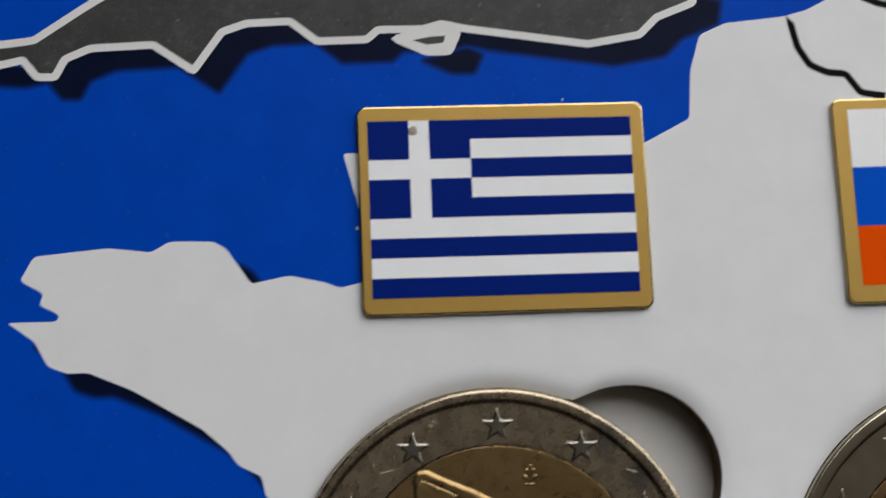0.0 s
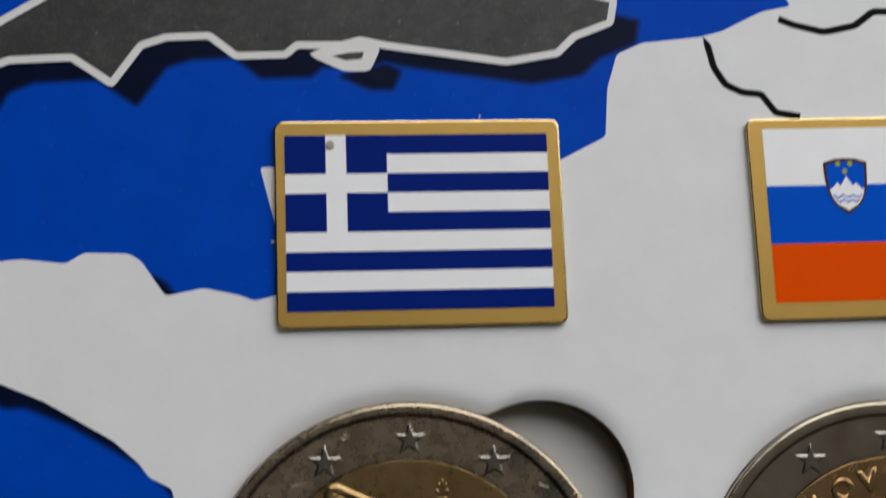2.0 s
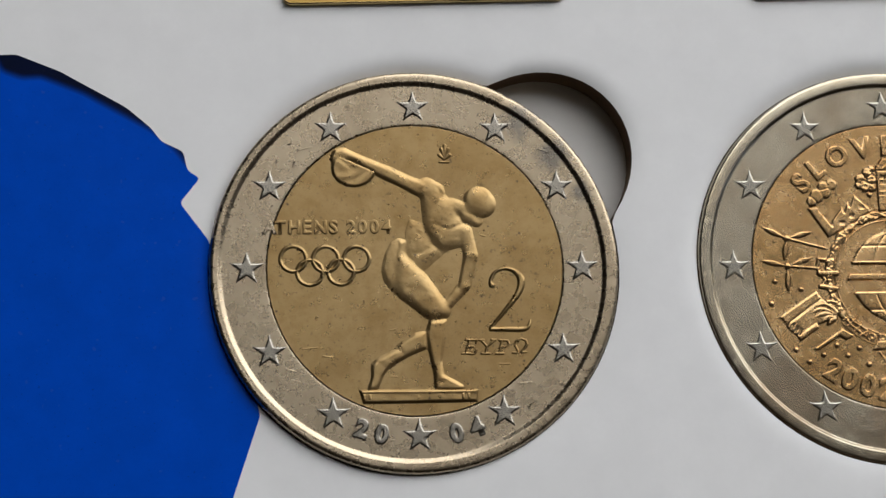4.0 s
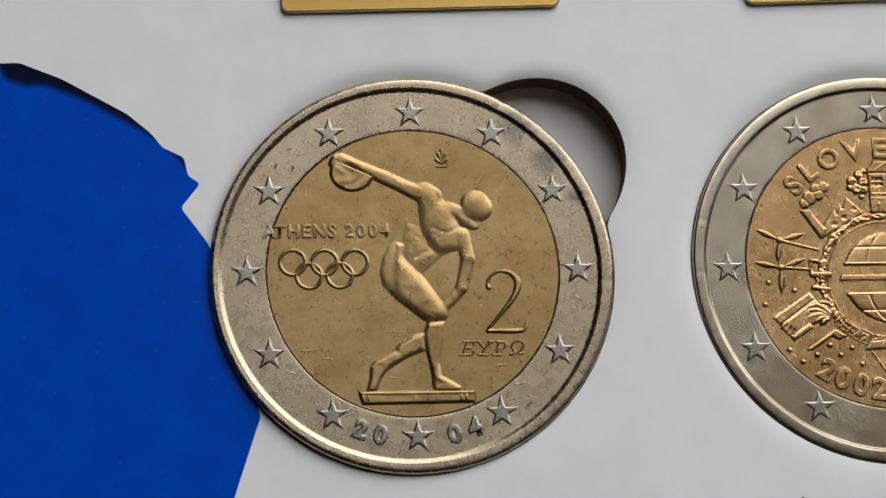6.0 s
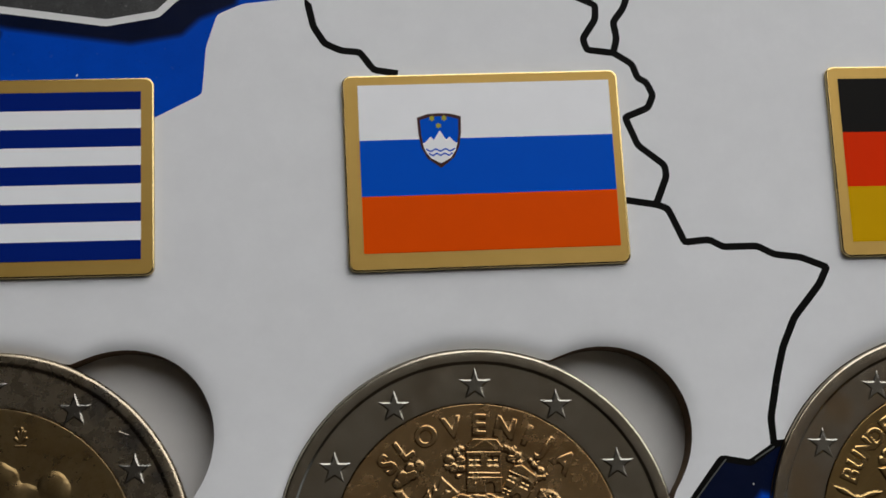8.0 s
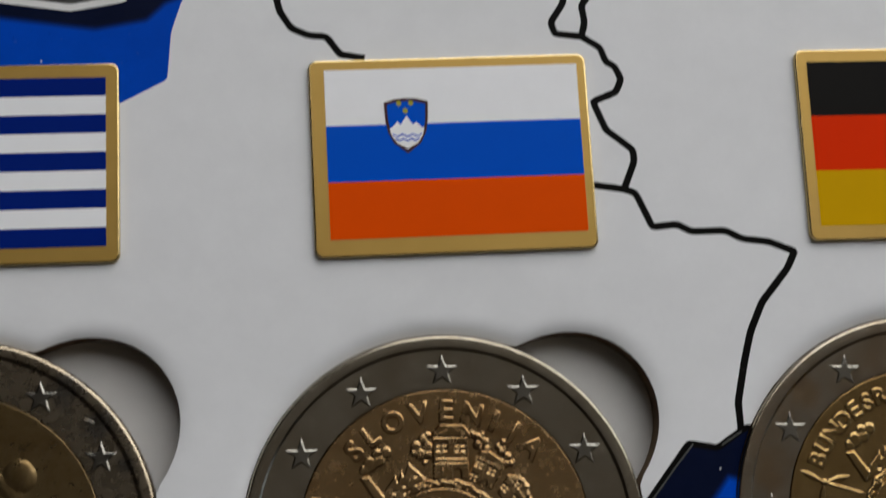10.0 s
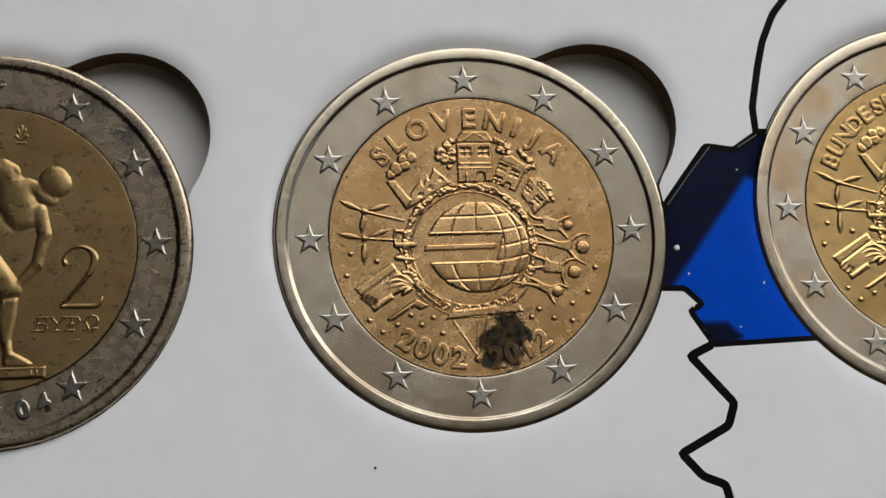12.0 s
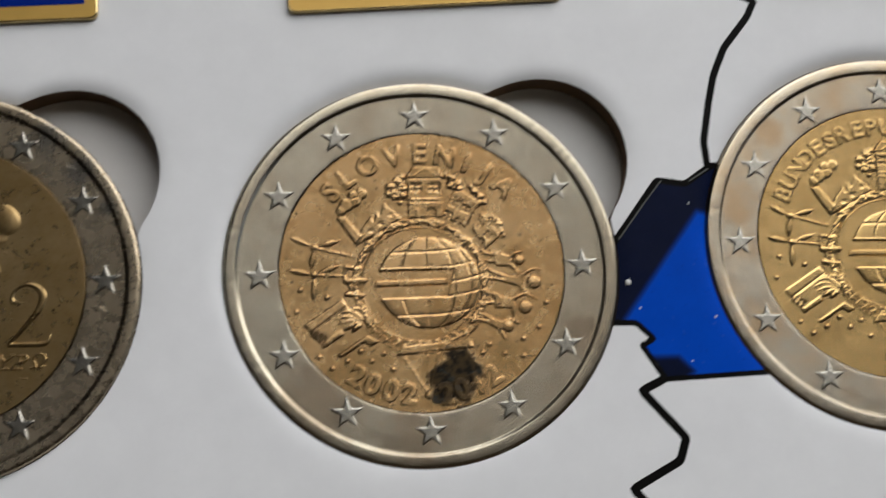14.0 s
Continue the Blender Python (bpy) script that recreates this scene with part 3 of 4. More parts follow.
    names = ["land_print", "sea_print", "shade_print", "island_print", "coast_outline"] + ["border_line"] * len(BORDERS) + ["pale_line"]
    mats = [PAPER, SEA, SHADE_INK, GREY, WHITE_LINE] + [BLACK_LINE] * len(BORDERS) + [PALE_LINE]
    labels = ["white printed land", "saturated blue printed sea", "navy printed drop shade", "dark grey printed land", "white printed coastline"] + ["black printed border line"] * len(BORDERS) + ["thin pale streak on the border line"]
    for k, name in enumerate(names):
        mine = tri[(kind == k) & ~gone]
        if not len(mine):
            continue
        for piece in patches(mine):
            used, flat = np.unique(piece, return_inverse=True)
            flat = flat.reshape(piece.shape)
            got = part_from(name, [(P[i, 0], P[i, 1], Z[i]) for i in used], [tuple(int(q) for q in f) for f in flat], mats[k], page, labels[k])
            if name == "shade_print":
                x, y = P[used, 0], P[used, 1]
                fall = -poly_d(x, y, bay_lit)
                if not inside(*P[piece].mean((0, 1)).reshape(2, 1), BAY)[0]:
                    fall = np.max([np.minimum(poly_d(x, y, cast[0]), fall), poly_d(x, y, cast[1]), poly_d(x, y, cast[2])], axis=0)
                got.data.attributes.new("tone", "FLOAT", "POINT").data.foreach_set("value", fall.astype(np.float32))
    # the cut edge of the card inside each hole, and the sheet that closes the holes below
    for c in HOLES:
        top, low = hole_loop(c, 0.0), hole_loop(c, 0.04)
        n = len(top)
        vs = [(x, y, -0.002 - lip_drop(math.atan2(y - c[1], x - c[0]))) for x, y in top] + [(x, y, HOLE_FLOOR) for x, y in low]
        part_from("cut_edge", vs, [(i, n + i, n + (i + 1) % n, (i + 1) % n) for i in range(n)], CUT, page, "brown cut cardboard edge")
    part("backing_sheet", box(-70, -66, PAGE_LOW, 126, 76, HOLE_FLOOR), BACKING, page, "pale grey backing sheet")
    for x0, y0, x1, y1 in ((-70, -66, 126, -65.9), (-70, 75.9, 126, 76), (-70, -65.9, -69.9, 75.9), (125.9, -65.9, 126, 75.9)):
        part("page_edge", box(x0, y0, HOLE_FLOOR, x1, y1, -0.01), CUT, page)


build_page()


# ---- flag plates ----
def ink(name, c, rough=0.3, spec=0.03):
    m = Mat(name)
    m.set("Base Color", m.mix(m.noise(0.5, 4), tuple(v * 0.93 for v in c), c)).set("Roughness", rough).set("Specular IOR Level", spec)
    m.bump(m.noise(5.0, 3), 0.1, 0.02)
    return m.m


INK_WHITE = ink("white_enamel", (0.97, 0.97, 0.975), 0.3, 0.2)
INK_NAVY = ink("navy_enamel", (0.002, 0.017, 0.19))
INK_BLUE = ink("blue_enamel", (0.0, 0.092, 0.62))
INK_ORANGE = ink("orange_red_enamel", (0.86, 0.085, 0.0))
INK_RED = ink("red_enamel", (0.80, 0.032, 0.0))
INK_BLACK = ink("black_enamel", (0.012, 0.011, 0.010))
INK_YELLOW = ink("yellow_enamel", (0.68, 0.38, 0.0))
INK_BROWN = ink("brown_enamel", (0.075, 0.035, 0.03))
INK_STAR = ink("olive_yellow_enamel", (0.42, 0.40, 0.05))
PLATE, PRINT = 0.36, 0.385
GOLD_EDGE = Mat("polished_brass")
GOLD_EDGE.set("Base Color", GOLD_EDGE.mix(GOLD_EDGE.noise(1.5, 4), (0.50, 0.36, 0.14), (0.62, 0.50, 0.26))).set("Metallic", 1.0).set("Roughness", 0.2)
GOLD_EDGE.bump(GOLD_EDGE.noise(3.0, 3), 0.15, 0.03)
GOLD_EDGE = GOLD_EDGE.m


def flag_plate(label, x, y, turn, w, h):
    f = thing("flag_plate", pose(x * MM, y * MM, 0, 0, 0, turn), label, "flag", "flag plates on the page")
    part("plate_edge", prism(rounded(w + 0.12, h + 0.1, 0.58), 0.004, PLATE - 0.004, 0.11), GOLD_EDGE, f, "bare polished brass edge")
    part("gold_border", prism(rounded(w - 0.12, h - 0.12, 0.5), PLATE - 0.06, PLATE, 0.02), GOLD_PLATE, f, "gold border with rounded corners")
    return f


def bands(f, rows, x0, x1, y0, y1):
    """Stripes from the top down, rows of (name, material)."""
    h = (y1 - y0) / len(rows)
    for k, (name, m) in enumerate(rows):
        part(name, prism(rect(x0, y1 - (k + 1) * h, x1, y1 - k * h), PLATE - 0.02, PRINT), m, f)


def greek_flag():
    f = flag_plate("gold-edged metal flag with blue and white stripes and a white cross", 0.98, 24.19, 0.85, 18.36, 13.36)
    x0, x1, y0, y1 = -8.56, 8.38, -5.64, 5.76
    h, s = (y1 - y0) / 9, (y1 - y0) / 9 * 5
    xc = x0 + s * 1.03
    for k in range(9):
        left = xc if k < 5 else x0
        m, name = ((INK_NAVY, "blue_stripe"), (INK_WHITE, "white_stripe"))[k % 2]
        part(name, prism(rect(left, y1 - (k + 1) * h, x1, y1 - k * h), PLATE - 0.02, PRINT), m, f)
    a, b, c, d = x0 + 2 * h * 1.03, x0 + 3 * h * 1.03, y1 - 2 * h, y1 - 3 * h
    for r in (rect(x0, c, a, y1), rect(b, c, xc, y1), rect(x0, y1 - s, a, d), rect(b, y1 - s, xc, d)):
        part("canton_square", prism(r, PLATE - 0.02, PRINT), INK_NAVY, f)
    cross = [(x0, d), (a, d), (a, y1 - s), (b, y1 - s), (b, d), (xc, d), (xc, c), (b, c), (b, y1), (a, y1), (a, c), (x0, c)]
    part("white_cross", prism(cross, PLATE - 0.02, PRINT), INK_WHITE, f)
    return f


def slovene_flag():
    f = flag_plate("gold-edged metal flag, white over blue over orange-red, with a shield", 32.1, 24.58, 1.35, 18.65, 13.4)
    bands(f, (("white_stripe", INK_WHITE), ("blue_stripe", INK_BLUE), ("red_stripe", INK_ORANGE)), -8.33, 8.75, -5.55, 6.03)
    cx, top, w, h = -2.95, 3.95, 2.95, 3.8

    def shield(k):
        pts = [(-0.5, -0.07), (-0.25, -0.01), (0, 0.0), (0.25, -0.01), (0.5, -0.07), (0.485, -0.38), (0.43, -0.62), (0.3, -0.82), (0.0, -1.0), (-0.3, -0.82), (-0.43, -0.62), (-0.485, -0.38)]
        return [(cx + x * w * k, top - h * 0.45 + (y + 0.45) * h * k) for x, y in pts]

    s = part("shield", prism(shield(1.0), PRINT - 0.01, PRINT + 0.02), INK_BROWN, f, "small blue shield with a brown edge")
    part("shield_field", prism(shield(0.87), PRINT, PRINT + 0.035), INK_BLUE, s)
    at = lambda pts: [(cx + x, top + y) for x, y in pts]  # noqa: E731
    part("mountain", prism(at([(-1.18, -2.1), (-0.98, -2.0), (-0.62, -1.62), (-0.42, -1.86), (0.0, -1.22), (0.42, -1.86), (0.64, -1.66), (0.98, -2.05), (1.16, -2.1), (1.02, -2.62), (0.68, -3.12), (0.0, -3.5), (-0.68, -3.12), (-1.02, -2.62)]), PRINT + 0.03, PRINT + 0.045), INK_WHITE, s)
    for k, half in ((0, 0.98), (1, 0.80)):
        mid = [(-half + 2 * half * n / 24, -2.58 - 0.3 * k + 0.07 * math.cos(3 * math.pi * n / 12)) for n in range(25)]
        part("wave", prism(at([(x, y + 0.055) for x, y in mid] + [(x, y - 0.055) for x, y in mid[::-1]]), PRINT + 0.04, PRINT + 0.05), INK_BLUE, s, "thin blue wavy line")
    for sx, sy in ((-0.48, -0.36), (0.33, -0.36), (-0.06, -0.88)):
        star = [(cx + sx + r * math.cos(a), top + sy + r * math.sin(a)) for r, a in ((0.21 if k % 2 else 0.15, math.pi * k / 6) for k in range(12))]
        part("yellow_star", prism(star, PRINT + 0.03, PRINT + 0.045), INK_STAR, s)
    return f


def german_flag():
    f = flag_plate("gold-edged metal flag, black over red over gold", 65.3, 25.1, 0.6, 18.6, 13.35)
    bands(f, (("black_stripe", INK_BLACK), ("red_stripe", INK_RED), ("gold_stripe", INK_YELLOW)), -8.55, 8.6, -5.7, 5.82)
    return f


greek_flag(), slovene_flag(), german_flag()

# ---- coins ----
STAR = [(math.sin(2 * math.pi * k / 10) * (1.13 if k % 2 == 0 else 0.455), math.cos(2 * math.pi * k / 10) * (1.13 if k % 2 == 0 else 0.455)) for k in range(10)]


def star_mesh(material):
    """A raised five-pointed star with a flat top and rounded, sloping sides."""
    xs = np.linspace(-1.2, 1.2, 76)
    X, Y = np.meshgrid(xs, xs)
    d = poly_d(X, Y, STAR)
    H = raised(d + 0.03, 0.085, 0.12) - 0.012 * (d < -0.02)
    keep = d > -0.06
    cells = keep[:-1, :-1] | keep[1:, :-1] | keep[:-1, 1:] | keep[1:, 1:]
    n = len(xs)
    faces = [(j * n + i, j * n + i + 1, (j + 1) * n + i + 1, (j + 1) * n + i) for j, i in zip(*np.nonzero(cells))]
    used = sorted({k for f in faces for k in f})
    at = {k: m for m, k in enumerate(used)}
    me = bpy.data.meshes.new("star")
    me.from_pydata([(X.flat[k] * MM, Y.flat[k] * MM, H.flat[k] * MM) for k in used], [], [tuple(at[k] for k in f) for f in faces])
    me.polygons.foreach_set("use_smooth", [True] * len(faces))
    me.materials.append(material)
    return me


def coin(label, m, silver, core, raised_metal, rim_in=12.0, slope=0.2, strike=(0.0, 0.0), worn=0.018, round_at=12.64):
    """A struck coin: ring, core and stars. The rim rises over the slope's width from rim_in; strike shifts its inner edge."""
    c = thing("coin", m, label, "coin", "coins in the page")
    r0 = 9.37
    f = FIELD + dish(r0)
    ring = [(r0, 1.5), (r0, f - 0.05), (r0 + 0.004, f - 0.018), (r0 + 0.018, f - 0.004), (r0 + 0.03, f)]
    ring += [(r, FIELD + dish(r)) for r in (r0 + 0.06, r0 + 0.3, 10.1, 10.6, 11.1, rim_in - 0.3, rim_in - 0.17, rim_in - 0.14)]
    g = FIELD + dish(rim_in - 0.14)
    top = 2.215
    ring += [(rim_in - 0.14 + slope * u, g + (top - g) * v) for u, v in ((0.06, 0.01), (0.15, 0.06), (0.5, 0.45), (0.85, 0.86), (1.0, 0.96), (1.15, 0.99), (1.4, 1.0))]
    out = top + 0.065 * (12.4 - rim_in)
    ring += [(rim_in - 0.14 + 1.4 * slope + 0.03, top + 0.002), (round_at - 0.05, out - 0.001)]
    ring += [(round_at + (12.905 - round_at) * u, out - v) for u, v in ((0.0, 0.003), (0.22, 0.016), (0.46, 0.05), (0.65, 0.10), (0.8, 0.17), (0.9, 0.26), (0.97, 0.37))] + [(12.905, 1.75)]
    ring += [(12.905, 1.72), (12.905, 1.67, 1), (12.905, 1.4, 1), (12.905, 0.3, 1), (12.7, 0.05), (12.4, 0.0), (0.0, 0.0)]
    part_from("outer_ring", *lathe(ring, 480, 0.05, worn, (*strike, rim_in + 1.2 * slope)), silver, c, "silver-coloured outer ring with a raised rim")
    disc = [(r, FIELD + dish(r)) for r in (0.0, 1.5, 3.0, 4.5, 6.0, 7.5, 8.6, 9.2, 9.25)]
    disc += [(9.27, f - 0.002), (9.29, f - 0.01), (9.298, f - 0.03), (9.30, f - 0.08), (9.30, 1.5)]
    part_from("core", *[x for x in (lambda v, f: (v, [q[::-1] for q in f]))(*lathe(disc, 180))], core, c, "gold-coloured centre disc")
    me = star_mesh(raised_metal)
    for k in range(12):
        s = new("star", me)
        a = radians(30 * k)
        s.matrix_local = pose(10.55 * math.sin(a) * MM, 10.55 * math.cos(a) * MM, (FIELD - 0.01 + dish(10.55)) * MM, 2.5 * math.cos(a), -2.5 * math.sin(a))
        s.parent = c
    return c


SILVER_A = coin_metal("worn_cupronickel", (0.425, 0.352, 0.25), (0.39, 0.316, 0.22), (0.285, 0.222, 0.145), 0.27, 0.28, 0.8, (0.52, 0.74), 0.35, tarnish_and_dim=((6.9, 9.6, 1.9), (8.9, 7.4, 1.9), (10.7, 4.9, 1.1)))
CORE_A = coin_metal("worn_brass", (0.39, 0.272, 0.128), (0.352, 0.238, 0.105), (0.24, 0.148, 0.056), 0.29, 0.95, 0.9, (0.46, 0.72), 0.6)
SILVER_B = coin_metal("cupronickel", (0.49, 0.44, 0.34), (0.46, 0.41, 0.315), (0.37, 0.285, 0.185), 0.22, 0.2, 0.55, (0.48, 0.76), 0.42, tarnish_and_dim=((-7.5, -8.5, 5.5), (-1.0, -11.0, 4.0), (10.0, -4.5, 2.5)), tone=(0.34, 0.265, 0.18))
# Patches mix brown stain with a painted-in weaker reflection on the core's left.
CORE_B = coin_metal("coppery_brass", (0.55, 0.365, 0.178), (0.49, 0.32, 0.145), (0.34, 0.185, 0.07), 0.25, 0.85, 0.6, (0.47, 0.72), 0.55, blot=(1.62, -7.3, 2.55), tarnish_and_dim=((-4.0, -6.5, 4.4), (-7.2, 0.0, 3.4), (-4.5, 5.0, 2.6), (0.8, 7.0, 2.4), (5.0, -6.0, 2.2)), tone=(0.345, 0.218, 0.095))
SILVER_C = coin_metal("toned_cupronickel", (0.45, 0.405, 0.325), (0.45, 0.38, 0.28), (0.44, 0.30, 0.16), 0.21, 0.1, 0.4, (0.48, 0.74), 0.45, tarnish_and_dim=((-10.8, 2.5, 2.4), (-9.4, -5.5, 2.6), (-8.0, 7.6, 2.0)), tone=(0.42, 0.295, 0.165))
CORE_C = coin_metal("bright_brass", (0.565, 0.385, 0.158), (0.49, 0.335, 0.145), (0.38, 0.235, 0.085), 0.20, 0.35, 0.4)

RAISED_A = coin_metal("rubbed_cupronickel", (0.36, 0.335, 0.29), (0.33, 0.305, 0.26), (0.25, 0.225, 0.18), 0.24, 0.3, 0.4)
RAISED_B = coin_metal("raised_cupronickel", (0.42, 0.40, 0.345), (0.40, 0.375, 0.32), (0.34, 0.305, 0.24), 0.22, 0.15, 0.3)

# the coin with the discus statue
A = coin("worn two-coloured coin with a discus thrower statue and Greek lettering", Matrix.Translation((COIN_A[0] * MM, COIN_A[1] * MM, -1.93 * MM)) @ pose(0, 0, 0, -0.45, 1.1, -0.4), SILVER_A, CORE_A, RAISED_A, 12.07, 0.28, (-0.14, 0.0), 0.035)


def pillow(X, Y, pts, r, h):
    """A cushion over an outline, its edge rounded over the width r."""
    t = np.clip(poly_d(X, Y, pts) / r, 0, 1)
    return h * (1 - (1 - t) ** 2.4)


def statue(X, Y):
    bits = [
        pillow(X, Y, [(-4.76, 7.81), (-4.25, 7.77), (-3.17, 7.27), (-1.36, 6.54), (-0.28, 6.00), (0.88, 5.58), (0.71, 4.75), (0.23, 4.67), (-1.02, 5.36), (-2.28, 5.97), (-3.18, 6.51), (-4.08, 7.01), (-4.70, 6.97)], 0.31, 0.144),
        pillow(X, Y, [(-5.31, 7.16), (-5.05, 7.73), (-4.40, 7.84), (-3.93, 7.46), (-4.12, 7.01), (-4.77, 6.74), (-5.17, 6.78)], 0.19, 0.137),
        limb(X, Y, (0.79, 5.16), (1.30, 4.93), 0.72, 0.65, 0.21),
        pillow(X, Y, [(0.35, 4.75), (1.38, 5.31), (2.59, 4.24), (2.86, 3.41), (3.16, 2.66), (2.97, 1.36), (1.59, 1.04), (0.95, 1.68), (0.51, 2.69)], 0.85, 0.155),
        limb(X, Y, (2.37, 4.13), (3.45, 3.67), 0.43, 0.47, 0.21),
        limb(X, Y, (4.09, 4.35), (4.27, 4.16), 0.94, 0.90, 0.19),
        limb(X, Y, (3.37, 3.37), (3.94, 3.07), 0.47, 0.40, 0.20),
        pillow(X, Y, [(-0.35, 3.25), (0.55, 2.95), (1.13, 1.67), (2.21, 1.22), (1.24, 0.41), (0.58, -0.13), (-0.21, -0.16), (-0.72, 1.17), (-0.66, 2.43)], 0.95, 0.07),
        pillow(X, Y, [(-1.10, 1.99), (-0.58, 1.02), (-0.37, -0.82), (-0.65, -1.99), (-1.40, -1.61), (-2.02, -0.87), (-2.19, -0.06), (-1.95, 0.96), (-1.54, 1.70)], 0.62, 0.10),
        pillow(X, Y, [(-1.10, 1.99), (-0.53, 1.80), (-0.66, 0.95), (0.64, -0.35), (1.92, -2.20), (1.90, -2.89), (0.99, -3.50), (0.15, -2.87), (-1.19, -1.80), (-1.45, -0.81), (-1.34, 0.85)], 0.75, 0.19),
        limb(X, Y, (3.15, 2.36), (3.50, 0.80), 0.47, 0.43, 0.26),
        limb(X, Y, (3.50, 0.80), (3.04, -1.12), 0.43, 0.36, 0.27),
        limb(X, Y, (3.04, -1.12), (1.73, -2.60), 0.36, 0.29, 0.27),
        limb(X, Y, (1.15, -2.88), (1.65, -2.75), 0.50, 0.47, 0.27),
        pillow(X, Y, [(0.78, -3.31), (1.89, -3.26), (1.75, -4.49), (1.49, -5.92), (1.60, -6.92), (1.09, -7.49), (0.91, -6.27), (0.62, -5.01), (0.51, -4.11)], 0.26, 0.144),
        pillow(X, Y, [(0.96, -6.91), (1.64, -6.78), (2.23, -7.11), (2.83, -7.48), (2.64, -7.76), (1.08, -7.73)], 0.17, 0.122),
        pillow(X, Y, [(0.62, -3.96), (-0.17, -4.13), (-0.97, -4.63), (-1.44, -5.12), (-2.62, -5.75), (-2.91, -6.21), (-1.93, -6.47), (-1.28, -5.98), (-0.38, -5.50), (0.59, -5.12)], 0.28, 0.137),
        pillow(X, Y, [(-2.87, -5.96), (-1.85, -6.30), (-2.26, -7.00), (-2.52, -7.67), (-3.15, -7.69), (-2.89, -6.85)], 0.20, 0.122),
    ]
    H = 0.028 * np.log(np.sum([np.exp(b / 0.028) for b in bits], axis=0) - len(bits) + 1)
    creases = (
        [(1.55, 1.04), (2.49, 1.10), (2.97, 1.36)],
        [(-0.69, 1.14), (0.14, 0.94), (1.05, 1.38)],
        [(2.72, 1.29), (2.67, -0.05), (2.53, -1.29)],
        [(0.80, 5.50), (0.46, 4.94), (0.23, 4.67)],
        [(1.52, 5.19), (1.73, 4.74), (1.57, 4.29)],
        [(3.23, 3.67), (3.73, 3.44), (4.23, 2.99)],
        [(0.93, -3.10), (1.35, -3.25), (1.79, -3.11)],
        [(0.70, -3.57), (0.67, -4.47), (0.76, -5.19)],
        [(-1.26, -5.09), (-0.84, -5.45)],
        [(-2.62, -5.85), (-1.99, -6.22)],
        [(-0.28, 2.95), (0.17, 2.32), (-0.03, 1.39)],
        [(1.28, 2.87), (2.17, 2.48), (2.76, 2.78)],
        [(0.50, 2.31), (1.25, 1.82)],
        [(1.00, -6.99), (1.52, -7.21)],
    )
    for line in creases:
        d = np.min([seg_d(X, Y, a, b)[0] for a, b in zip(line, line[1:])], axis=0)
        H = H - np.where(H > 0.05, 0.02 * np.exp(-((d / 0.12) ** 2)), 0)
    worn = 0.92 + 0.08 * bumps(X, Y, 2.6, 2)
    grain = (0.005 * (bumps(X, Y, 9.5, 1) + bumps(X, Y, 14.0, 4) - 1) + 0.004 * (bumps(X, Y, 26.0, 2) * bumps(X, Y, 17.0, 5) - 0.25)) * (H > 0.04)
    return np.where(H > 0, np.maximum(H, 0.01) * worn * 0.47 + grain, 0)


relief("statue_relief", A, CORE_A, statue, (-5.8, -8.2, 5.6, 8.4), 0.036, "plain rounded statue in low relief", top=0.30, soft=5)
relief("discus", A, CORE_A, lambda X, Y: np.where(Y < 7.0 - 0.45 * (X + 4.1), raised(1.46 - np.hypot(X + 3.83, (Y - 6.5) * 1.16), 0.085, 0.22) * (0.8 + 0.2 * bumps(X, Y, 4.0, 3)), 0), (-5.5, 4.9, -2.1, 7.6), 0.05)
relief("plinth", A, CORE_A, lambda X, Y: np.maximum(raised(poly_d(X, Y, [(-3.71, -7.61), (3.71, -7.64), (3.71, -8.52), (-3.45, -8.57)]), 0.15, 0.2), 0) * (0.92 + 0.1 * bumps(X, Y, 5)) + raised(poly_d(X, Y, [(-3.6, -7.66), (3.62, -7.69), (3.62, -7.92), (-3.58, -7.9)]), 0.05, 0.08), (-4, -9, 4, -7.3), 0.05)
for px in (-3.35, -3.0, 2.75, 3.1):
    relief("worn_mark", A, CORE_A, lambda X, Y, px=px: np.where(raised(0.1 - np.maximum(np.abs(X - px), np.abs(Y + 8.12) * 0.5), 1.0, 0.05) > 0, 0.175 + raised(0.1 - np.maximum(np.abs(X - px), np.abs(Y + 8.12) * 0.5), 0.035, 0.05), 0), (px - 0.16, -8.35, px + 0.16, -7.9), 0.03, top=0.3)
relief("mint_mark", A, CORE_A, lambda X, Y: np.max([limb(X, Y, (1.98, 7.09), tip, 0.07, 0.13, 0.6) for tip in [(2.01, 8.01), (1.80, 7.78), (2.21, 7.78), (1.66, 7.40), (2.32, 7.39)]] + [stroke(X, Y, [(1.68, 6.92), (2.27, 6.92)], 0.18, 0.08)], axis=0), (1.2, 6.6, 2.8, 8.4), 0.03)
for x, y in ((-7.66, 0.64), (-5.64, 0.63), (-3.71, 0.63), (-6.63, -0.23), (-4.69, -0.20)):
    relief("linked_ring", A, CORE_A, lambda X, Y, x=x, y=y: raised(0.155 - np.abs(np.hypot(X - x, Y - y) - 0.80), 0.10, 0.15), (x - 1.1, y - 1.1, x + 1.1, y + 1.1), 0.045)
line_text("lettering", A, SILVER_A, "A", 0.84, -9.6, 2.68, -8.85, 2.68)
line_text("lettering", A, CORE_A, "THENS 2004", 0.84, -8.85, 2.68, -1.5, 2.74, stretch=0.95)
